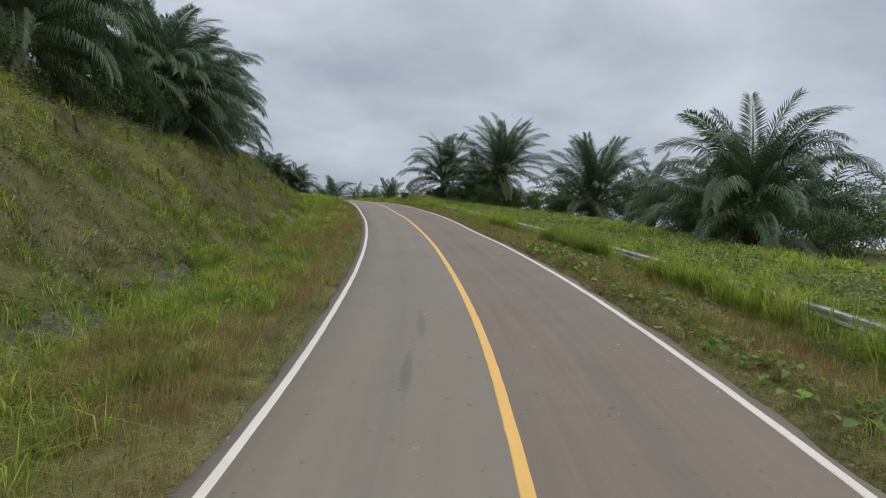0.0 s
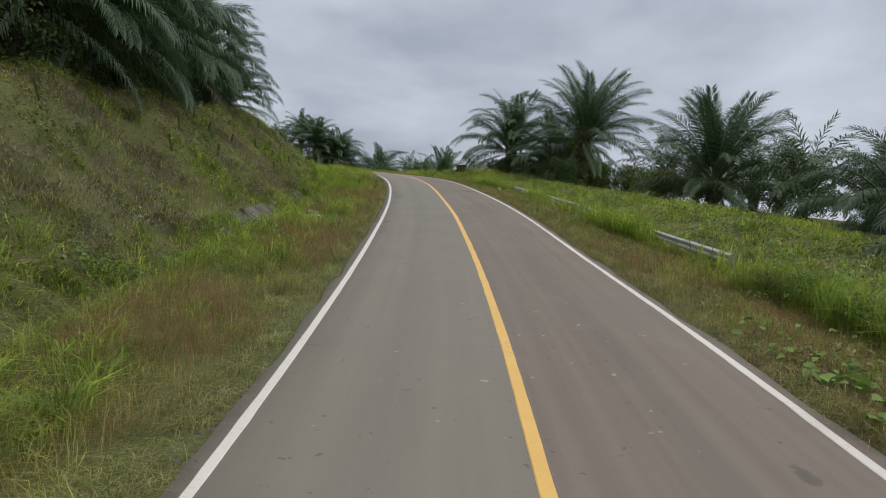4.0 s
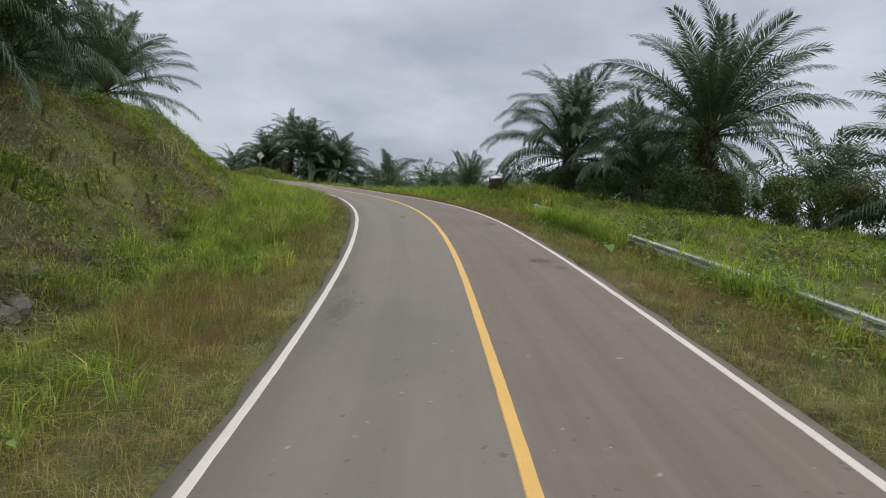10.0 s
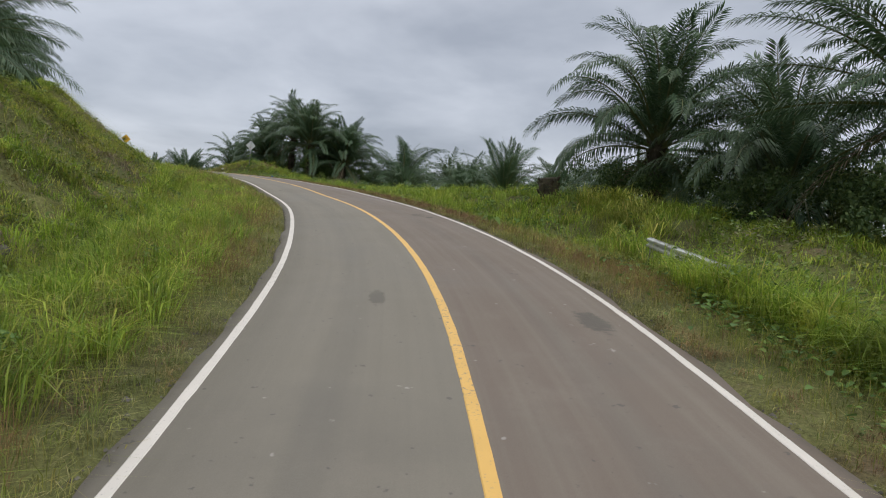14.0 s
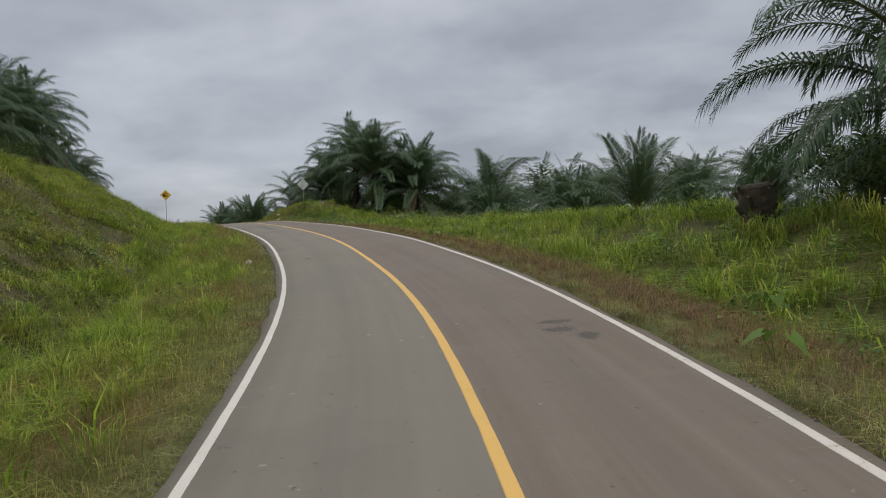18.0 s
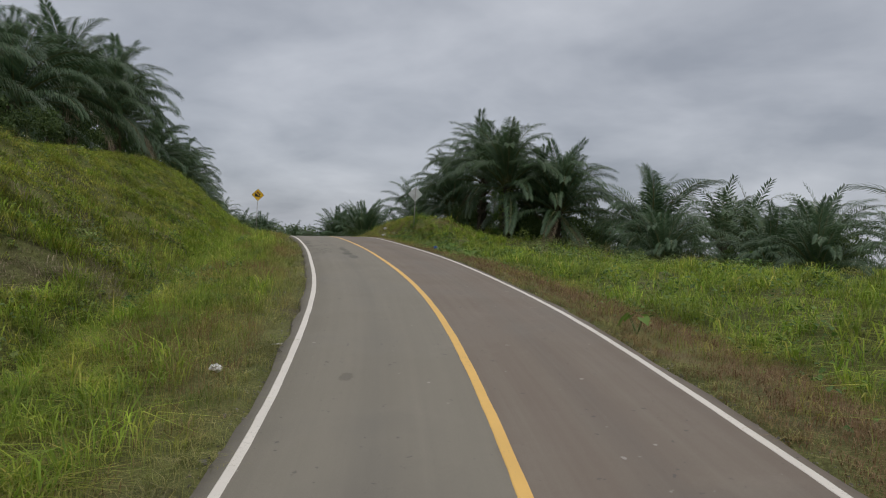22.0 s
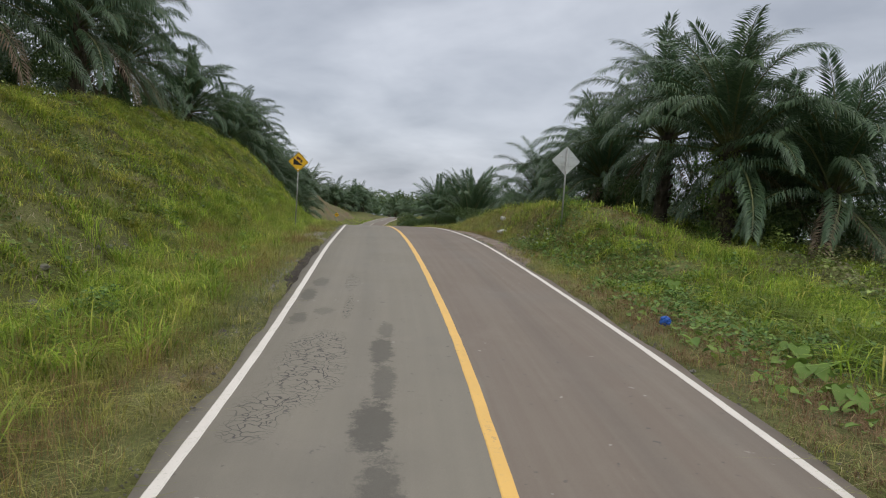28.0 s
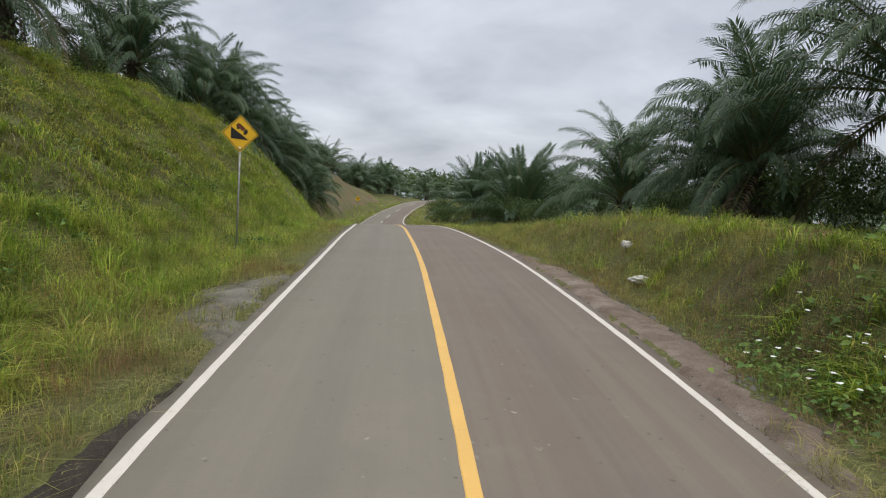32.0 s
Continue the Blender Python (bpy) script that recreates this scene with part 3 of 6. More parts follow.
def build_line(name, label, d0, width, mat, seed, s0=0.5, s1=S_END - 1):
    rnd = np.random.default_rng(seed)
    s = np.arange(s0, s1, 0.35)
    j = 0.006 * wave(s * 0.35, s * 0.21, seed)
    l = d0 - width / 2 + j + rnd.normal(0, 0.0025, len(s))
    r = d0 + width / 2 + j + rnd.normal(0, 0.0025, len(s))
    crown = 0.02 * (1 - min(1, abs(d0) / 3.3))
    P = np.stack([on_road(s, l, crown + 0.001), on_road(s, l + 0.012, crown + 0.008), on_road(s, r - 0.012, crown + 0.008), on_road(s, r, crown + 0.001)], 1)
    a = (np.arange(len(s) - 1)[:, None] * 4 + np.arange(3)).ravel()
    faces = np.stack([a, a + 1, a + 5, a + 4], 1).tolist()
    thing(name, label, "road marking", data=mesh_from(name, P.reshape(-1, 3), faces, mat), kind="structure")


build_ground()
build_road()
build_line("centre_line", "solid yellow painted centre line, slightly worn", 0.0, 0.15, YELLOW_PAINT, 11, 0.5, 222)
for k, s in enumerate(range(226, 290, 8)):
    build_line("centre_line", "worn pale dash of the centre line beyond the crest", 0.0, 0.13, WHITE_PAINT, 30 + k, s, s + 3.2)
build_line("edge_line", "solid white painted edge line at the uphill side", -3.0, 0.125, WHITE_PAINT, 12)
build_line("edge_line", "solid white painted edge line at the valley side", 3.0, 0.12, WHITE_PAINT, 13)


# ---- oil palms ----
def frond_mesh(name, length, rise, bend, leaflets, seed, droop=0.5, mat=None, width=1.0, n=14, late=1.9):
    """A feather leaf that grows from the origin towards +x: stiff at first, it bends over towards the tip."""
    rnd = np.random.default_rng(seed)
    ang = np.radians(rise) - np.radians(bend) * (np.linspace(0, 1, n) ** late)
    step = length / (n - 1)
    x = np.r_[0, np.cumsum(np.cos(ang[:-1]) * step)]
    z = np.r_[0, np.cumsum(np.sin(ang[:-1]) * step)]
    swing = 0.07 * length * rnd.normal() * np.linspace(0, 1, n) ** 2
    spine = np.stack([x, swing, z], 1)
    v, f = [], []
    # the stalk: a three-sided taper
    for i in range(n):
        w = 0.07 * (1 - i / (n - 1)) ** 0.9 + 0.005
        up = np.array([-math.sin(ang[i]), 0, math.cos(ang[i])])
        v += [spine[i] + np.array([0, w, 0]), spine[i] - np.array([0, w, 0]), spine[i] - up * w * 1.1]
    for i in range(n - 1):
        a = 3 * i
        f += [(a, a + 1, a + 4, a + 3), (a + 1, a + 2, a + 5, a + 4), (a + 2, a, a + 3, a + 5)]
    stalk = len(f)
    for side in (-1, 1):
        for k in range(leaflets):
            u = min(max(0.11 + 0.89 * (k + rnd.uniform(-0.4, 0.4)) / leaflets, 0.11), 0.998)
            q = u * (n - 1)
            i = min(int(q), n - 2)
            w = q - i
            base = spine[i] * (1 - w) + spine[i + 1] * w
            an = ang[i] * (1 - w) + ang[i + 1] * w
            t = np.array([math.cos(an), 0, math.sin(an)])
            up = np.array([-math.sin(an), 0, math.cos(an)])
            ln = (0.30 + 0.70 * math.sin(math.pi * (0.10 + 0.78 * u)) ** 0.8) * length * 0.158 * rnd.uniform(0.88, 1.1)
            fwd = rnd.uniform(0.45, 0.7) + 0.9 * u ** 2.5
            lift = (0.38 if k % 2 else -0.02) + rnd.uniform(-0.13, 0.13)
            di = t * fwd + np.array([0, side, 0]) + up * lift
            di /= np.linalg.norm(di)
            mid = base + di * ln * 0.5
            d2 = di + np.array([0, 0, -1]) * droop * rnd.uniform(0.7, 1.35)
            d2 /= np.linalg.norm(d2)
            tip = mid + d2 * ln * 0.52
            across = np.cross(di, up)
            across /= np.linalg.norm(across) + 1e-9
            ww = 0.034 * width * rnd.uniform(0.8, 1.2)
            a = len(v)
            v += [base, mid + across * ww, mid - across * ww, tip]
            f += [(a, a + 2, a + 1), (a + 1, a + 2, a + 3)]
    me = mesh_from(name, v, f, [mat or FROND, RACHIS])
    idx = np.zeros(len(f), np.int32)
    idx[:stalk] = 1
    me.polygons.foreach_set("material_index", idx)
    return me


# leaf meshes by age, from the upright spear to the hanging skirt: weeping crowns and stiff, open ones
WEEPING = [(86, 45, 0.2), (77, 88, 0.4), (65, 106, 0.65), (49, 106, 0.9), (31, 96, 1.15), (9, 80, 1.35), (-24, 46, 1.6)]
STIFF = [(86, 28, 0.1), (76, 52, 0.25), (63, 66, 0.4), (47, 64, 0.6), (28, 58, 0.85), (6, 52, 1.1), (-25, 35, 1.4)]
LEAVES = [[[frond_mesh("frond", 6.3 - 0.7 * (i == 0), rise, bend, 82, 100 + 50 * j + i * 7 + k, dr) for k in range(3)] for i, (rise, bend, dr) in enumerate(ages)] for j, ages in enumerate((WEEPING, STIFF))]
LEAVES_FAR = [[frond_mesh("frond", 6.3, rise, bend, 26, 300 + i * 7 + k, dr, width=2.4, n=7) for k in range(2)] for i, (rise, bend, dr) in enumerate(WEEPING)]
DRY = [frond_mesh("dry_frond", 5.4, -35, 45, 50, 400 + k, 0.9, FROND_DEAD) for k in range(2)]
SPEAR = frond_mesh("spear", 3.4, 86, 6, 16, 450, 0.05, width=0.6)


def trunk_mesh(height, r, seed):
    """A stout stem, rough with the stubs of cut leaf stalks."""
    rnd = random.Random(seed)
    bm = bmesh.new()
    rings, segs = 10, 12
    rows = []
    for i in range(rings + 1):
        h = -0.6 + (height + 0.6) * i / rings
        rr = r * (1.25 - 0.25 * min(1, i / 3)) * rnd.uniform(0.94, 1.06)
        rows.append([bm.verts.new((rr * math.cos(2 * math.pi * k / segs) * rnd.uniform(0.92, 1.08), rr * math.sin(2 * math.pi * k / segs) * rnd.uniform(0.92, 1.08), h)) for k in range(segs)])
    for i in range(rings):
        for k in range(segs):
            bm.faces.new((rows[i][k], rows[i][(k + 1) % segs], rows[i + 1][(k + 1) % segs], rows[i + 1][k]))
    bm.faces.new(rows[-1])
    stubs = int(height * 11)
    for i in range(stubs):
        h = height * (0.15 + 0.85 * i / stubs)
        a = i * 2.4
        m = Matrix.Translation((math.cos(a) * r * 0.9, math.sin(a) * r * 0.9, h)) @ Euler((0, radians(38), a)).to_matrix().to_4x4()
        ln = rnd.uniform(0.22, 0.42)
        bmesh.ops.create_cone(bm, cap_ends=True, segments=4, radius1=0.10, radius2=0.06, depth=ln, matrix=m @ Matrix.Translation((0, 0, ln / 2)))
    return from_bm("trunk", bm, TRUNK)


TRUNKS = {h: trunk_mesh(h, 0.36, int(h * 10)) for h in (0.8, 2.0, 3.5, 5.0, 6.5)}
PALM_LABELS = {
    "old": "tall oil palm with dense arching dark green fronds and rough trunk",
    "tall": "tall oil palm with a high dome of fronds above the bank",
    "open": "tall oil palm with stiff spreading fronds like an open fan",
    "mid": "oil palm with spreading dark green fronds and short stubby trunk",
    "young": "young oil palm with upright feathery fronds and almost no trunk",
}


def oil_palm(s, d, stem, scale, seed, detail=1, age="old", xy=None):
    """One palm: a stem and its leaves, each a part (a whole crown where the palm stays far off)."""
    rnd = random.Random(seed)
    p = on_ground(np.array([s]), np.array([d]))[0]
    yaw = rnd.uniform(0, 360)
    root = thing("oil_palm", PALM_LABELS[age], "palm tree", "oil palms", m=pose(p[0], p[1], p[2] - 0.15, rnd.uniform(-3, 3), rnd.uniform(-3, 3), yaw) @ Matrix.Scale(scale, 4))
    part("trunk", TRUNKS[stem], root)
    counts = {"old": (3, 8, 10, 11, 10, 8, 5), "mid": (3, 7, 8, 8, 7, 5, 3), "tall": (4, 9, 10, 10, 8, 5, 2), "open": (4, 8, 9, 10, 9, 7, 4), "young": (4, 7, 7, 5, 2, 0, 0)}[age]
    sets = LEAVES[age in ("open", "young")] if detail else LEAVES_FAR
    if not detail:
        counts = (2, 5, 6, 7, 5, 3, 1)
    az = rnd.uniform(0, 6.28)
    bits = []
    for i, c in enumerate(counts):
        for k in range(c):
            az += 2.3999 + rnd.uniform(-0.25, 0.25)
            out = (0.10, 0.16, 0.24, 0.32, 0.36, 0.38, 0.40)[i]
            m = Matrix.Translation((out * math.cos(az), out * math.sin(az), stem + 0.35 - 0.16 * i)) @ Euler((rnd.uniform(-0.25, 0.25), rnd.uniform(-0.12, 0.12), az)).to_matrix().to_4x4() @ Matrix.Scale(rnd.uniform(0.86, 1.08), 4)
            bits.append((rnd.choice(sets[i]), m))
    if detail:
        for me, m in bits:
            part("frond", me, root, m=m)
        if age != "young":
            for k in range(rnd.randint(1, 3)):
                a = rnd.uniform(0, 6.28)
                part("frond", rnd.choice(DRY), root, "dry brown hanging frond", pose(0.3 * math.cos(a), 0.3 * math.sin(a), stem - 0.6, 0, 0, math.degrees(a)))
        part("spear", SPEAR, root, m=pose(0.05, 0, stem + 0.4, rnd.uniform(-6, 6), rnd.uniform(-6, 6), yaw))
    else:
        key = (age, seed % 3, stem)
        if key not in CROWNS:
            bm = bmesh.new()
            for me, m in bits:
                n0 = len(bm.verts)
                bm.from_mesh(me)
                bm.verts.ensure_lookup_table()
                bmesh.ops.transform(bm, matrix=m, verts=bm.verts[n0:])
            me = from_bm("crown", bm, FROND)
            me.materials.append(RACHIS)
            CROWNS[key] = me
        part("crown", CROWNS[key], root)
    return root


CROWNS = {}
# station, offset, stem, scale, age: the palms that the road passes
NEAR_PALMS = [
    # valley side
    (58, 20, 2.0, 1.22, "old"), (94, 25.5, 2.0, 1.34, "open"), (103, 18, 5.0, 1.13, "open"), (111, 20, 2.0, 1.15, "old"), (116.5, 17, 3.5, 1.2, "old"),
    (133.2, 17.8, 0.8, 0.76, "young"), (167.0, 27.0, 0.8, 1.3, "mid"), (145, 22.5, 0.8, 0.62, "mid"), (151, 25, 0.8, 0.72, "mid"), (158, 22.5, 0.8, 0.72, "mid"), (135, 30, 0.8, 0.85, "mid"), (144, 33, 0.8, 0.85, "mid"), (155, 33, 0.8, 0.9, "mid"), (77, 27.5, 0.8, 1.2, "old"), (68, 26, 0.8, 1.2, "old"), (173, 18.5, 3.5, 1.0, "mid"), (170.0, 15.0, 5.0, 1.0, "tall"), (168.0, 18.7, 3.5, 0.95, "tall"), (176.0, 22.3, 3.5, 1.05, "tall"), (178, 15.5, 5.0, 1.05, "tall"), (186, 15.0, 3.5, 1.0, "old"),
    (203, 15.5, 2.0, 1.1, "mid"), (192, 17, 3.5, 1.0, "old"), (216, 11.6, 0.8, 1.1, "open"), (228, 15, 2.0, 1.0, "mid"), (240, 11.8, 2.0, 1.02, "open"),
    # hill side
    (31, -20, 3.5, 1.05, "old"), (40, -20.5, 3.5, 1.08, "old"), (64.5, -16.8, 3.5, 1.0, "old"), (74, -16.6, 3.5, 1.05, "old"), (50, -18.5, 3.5, 1.08, "old"), (60, -20, 3.5, 1.05, "old"), (69, -18, 3.5, 1.08, "old"), (79, -19.5, 3.5, 1.05, "old"), (88.5, -17.8, 3.5, 1.0, "old"), (97, -17.2, 2.0, 0.98, "old"),
    (114.5, -16.8, 2.0, 0.82, "open"), (152, -20.6, 3.5, 0.95, "old"), (163, -20.2, 3.5, 0.98, "old"), (172, -19.4, 5.0, 1.0, "old"), (181, -18.0, 5.0, 1.0, "old"), (191, -18.8, 5.0, 0.95, "old"), (202, -17.0, 3.5, 0.9, "old"), (212, -15.0, 2.0, 0.95, "old"), (220, -14.0, 3.5, 0.92, "old"), (228, -13.6, 2.0, 0.95, "old"), (235, -13.2, 2.0, 0.95, "old"), (242, -12.4, 2.0, 0.92, "old"), (249, -12.2, 0.8, 0.9, "old"), (255.5, -12.8, 0.8, 0.85, "old"), (239, -9.6, 0.8, 0.7, "mid"), (246, -9.3, 0.8, 0.72, "mid"), (252.5, -9.6, 0.8, 0.7, "mid"),
]
for i, (s, d, stem, scale, age) in enumerate(NEAR_PALMS):
    oil_palm(s, d, stem, scale, 1000 + i, 1, age)
FAR_PALMS = [
    (70, 34, 2.0, 1.0, "old"), (84, 36, 2.0, 1.0, "old"), (78, 40, 2.0, 1.05, "old"), (92, 39, 2.0, 1.05, "old"), (100, 36, 2.0, 1.0, "old"), (63, 35, 2.0, 1.0, "old"), (112, 41, 2.0, 1.05, "old"), (104, 44, 3.5, 1.0, "old"), (108, 32, 2.0, 1.05, "old"), (120, 29, 2.0, 1.05, "old"), (124, 33, 2.0, 0.95, "mid"), (134, 38, 2.0, 0.95, "mid"), (169, 36, 2.0, 0.95, "mid"), (88, 29, 2.0, 1.0, "old"), (180, 30, 0.8, 0.9, "mid"), (194, 30, 0.8, 0.9, "mid"),
    (205, 24, 2.0, 0.95, "mid"), (212, 32, 2.0, 0.9, "mid"), (224, 22, 2.0, 0.95, "mid"), (238, 24, 2.0, 0.95, "mid"), (246, 15, 0.8, 0.9, "mid"), (255, 16, 2.0, 0.95, "old"), (265, 16, 2.0, 0.95, "old"), (240, 17, 0.8, 0.85, "mid"), (224, 15, 0.8, 0.85, "mid"),
    (46, -30, 3.5, 1.0, "old"), (157, -24.5, 2.0, 1.0, "old"), (167, -25, 2.0, 1.0, "old"), (177, -24.5, 2.0, 1.0, "old"), (186, -25, 2.0, 1.0, "old"), (195, -24, 2.0, 1.0, "old"), (64, -30, 3.5, 1.0, "old"), (84, -30, 3.5, 1.0, "old"), (157, -29, 3.5, 1.0, "old"), (176, -29, 3.5, 1.0, "old"), (196, -29, 3.5, 1.0, "old"), (218, -28, 2.0, 1.0, "old"),
    (208, -22, 2.0, 0.95, "old"), (217, -20.5, 2.0, 0.95, "old"), (226, -20, 2.0, 0.9, "old"), (234, -19.5, 2.0, 0.9, "old"), (242, -19, 2.0, 0.9, "old"), (250, -18.5, 2.0, 0.9, "old"), (258, -18, 0.8, 0.9, "old"), (265, -17, 0.8, 0.85, "old"), (271, -18, 2.0, 0.9, "old"), (277, -16.5, 2.0, 0.95, "old"), (283, -14.5, 2.0, 0.95, "old"), (289, -14, 2.0, 0.9, "old"), (295, -15.5, 2.0, 0.9, "old"),
]
for i, (s, d, stem, scale, age) in enumerate(FAR_PALMS):
    oil_palm(s, d, stem, scale, 2000 + i, 0, age)
# rows of the plantation down in the valley
rows_rnd = random.Random(77)
for s in range(128, 290, 12):
    for d in (42, 54):
        oil_palm(s + rows_rnd.uniform(-2, 2) + (d // 10 % 2) * 5, d + rows_rnd.uniform(-2, 2), 2.0, rows_rnd.uniform(0.85, 1.05), 3000 + rows_rnd.randint(0, 8), 0, "mid")
for s in range(258, 340, 12):
    for d in (-36, -25, -14, 14, 25):
        oil_palm(s + rows_rnd.uniform(-2, 2), d + rows_rnd.uniform(-2, 2), 2.0, rows_rnd.uniform(0.85, 1.0), 3000 + rows_rnd.randint(0, 8), 0, "mid")


def far_woods():
    """A wooded ridge beyond the valley: many rough crowns of leaf clumps."""
    rnd = np.random.default_rng(91)
    n = 420
    az = np.radians(rnd.uniform(14, 62, n))
    r = rnd.uniform(300, 420, n)
    x, y = -40 - np.sin(az) * r, 127 + np.cos(az) * r
    rise = rnd.uniform(-7, 0, n) + (r - 300) * 0.035 + 1.6 * np.sin(az * 19) + 1.1 * np.sin(az * 43)
    per = 70
    i = np.repeat(np.arange(n), per)
    u = rnd.normal(size=(len(i), 3))
    u /= np.linalg.norm(u, axis=1)[:, None]
    c = np.stack([x[i], y[i], rise[i] + 6.0], 1) + u * np.stack([rnd.uniform(3, 6, n)[i]] * 2 + [rnd.uniform(3.5, 6, n)[i]], 1)
    a = rnd.normal(size=(len(i), 3))
    a *= (rnd.uniform(0.7, 1.5, len(i)) / np.linalg.norm(a, axis=1))[:, None]
    b = np.cross(a, u) * 0.6
    v = np.stack([c - a, c + b, c + a, c - b], 1).reshape(-1, 3)
    k = np.arange(len(i)) * 4
    loops = np.stack([k, k + 1, k + 2, k + 3], 1).ravel()
    thing("far_woods", "dark green wooded ridge far beyond the road", "woods", data=fast_mesh("far_woods", v, loops, np.full(len(i), 4), BUSH), kind="stuff")


far_woods()


# ---- shrubs ----
def leaf_cloud(name, rnd, centres, count, size, mat, stems=True):
    """Many small folded leaves about some centres (x, y, z, radius), with a few twigs."""
    v, f = [], []
    for x, y, z, r in centres:
        for _ in range(count):
            u = rnd.normal(size=3)
            u /= np.linalg.norm(u)
            p = np.array([x, y, z]) + u * r * rnd.uniform(0.45, 1.05) * np.array([1, 1, 0.8])
            if p[2] < 0.03:
                p[2] = rnd.uniform(0.03, 0.2)
            a = rnd.normal(size=3)
            a /= np.linalg.norm(a)
            b = np.cross(a, u + rnd.normal(0, 0.5, 3))
            b /= np.linalg.norm(b) + 1e-9
            ln, w = size * rnd.uniform(0.6, 1.3), size * rnd.uniform(0.22, 0.4)
            n = len(v)
            dip = np.array([0, 0, -0.25 * ln])
            v += [p - a * ln * 0.5, p + b * w, p + a * ln * 0.5 + dip, p - b * w]
            f += [(n, n + 1, n + 2), (n, n + 2, n + 3)]
        if stems:
            n = len(v)
            base = np.array([x * 0.3, y * 0.3, -0.1])
            tip = np.array([x, y, z])
            v += [base + (0.02, 0, 0), base + (-0.01, 0.017, 0), base + (-0.01, -0.017, 0), tip]
            f += [(n, n + 1, n + 3), (n + 1, n + 2, n + 3), (n + 2, n, n + 3)]
    return mesh_from(name, v, f, mat)


def shrub_shapes():
    rnd = np.random.default_rng(21)
    shapes = []
    for k in range(4):
        cs = [(rnd.normal(0, 0.7), rnd.normal(0, 0.7), rnd.uniform(0.5, 1.7), rnd.uniform(0.45, 0.8)) for _ in range(9)]
        shapes.append(leaf_cloud("shrub", rnd, cs, 210, 0.115, BUSH))
    cs = [(rnd.normal(0, 0.3), rnd.normal(0, 0.3), 0.4 + 0.42 * i, rnd.uniform(0.4, 0.6)) for i in range(10)]
    shapes.append(leaf_cloud("shrub", rnd, cs, 180, 0.12, CREEPER))
    return shapes


SHRUBS = shrub_shapes()


def bush_shape(seed):
    """A dense rounded bush of many leaf clumps, about three metres high."""
    rnd = np.random.default_rng(seed)
    cs = []
    for _ in range(26):
        a, h = rnd.uniform(0, 6.28), rnd.uniform(0.3, 2.7)
        r = rnd.uniform(0.2, 1.0) * (1.7 - 0.16 * (h - 1.1) ** 2)
        cs.append((r * math.cos(a), r * math.sin(a), h, rnd.uniform(0.5, 0.85)))
    return leaf_cloud("bush", rnd, cs, 170, 0.16, SCRUB)


def fern_sleeve(seed):
    """Ferns and vines that clothe a palm stem from foot to crown."""
    rnd = np.random.default_rng(seed)
    cs = []
    for k in range(26):
        a = k * 2.4
        cs.append((0.46 * math.cos(a), 0.46 * math.sin(a), 0.3 + 0.2 * k, rnd.uniform(0.34, 0.5)))
    return leaf_cloud("fern_sleeve", rnd, cs, 85, 0.19, SCRUB, False)


FERNS = fern_sleeve(8)
for k, (s, d) in enumerate(((103, 18), (170.0, 15.0), (111, 20), (69, -18))):
    p = on_ground(np.array([s]), np.array([d]))[0]
    thing("stem_fern", "green ferns and vines clothing a palm stem", "fern", "stem ferns", FERNS, pose(p[0], p[1], p[2], 0, 0, 70 * k) @ Matrix.Scale((1.1, 0.95, 0.6, 0.8)[k], 4))
BUSHES = [bush_shape(5), bush_shape(6)]
for k, (s, d, size) in enumerate(((104.6, 21.0, 1.05), (102.4, 23.0, 1.1), (100.0, 25.0, 1.0), (106.5, 19.0, 0.9), (107.5, 22.5, 1.0))):
    p = on_ground(np.array([s]), np.array([d]))[0]
    thing("bush", "dense mid-green leafy bush beside a tall palm", "bush", "undergrowth shrubs", BUSHES[k % 2], pose(p[0], p[1], p[2], 0, 0, 80 * k) @ Matrix.Scale(size, 4))
shrub_rnd = random.Random(9)
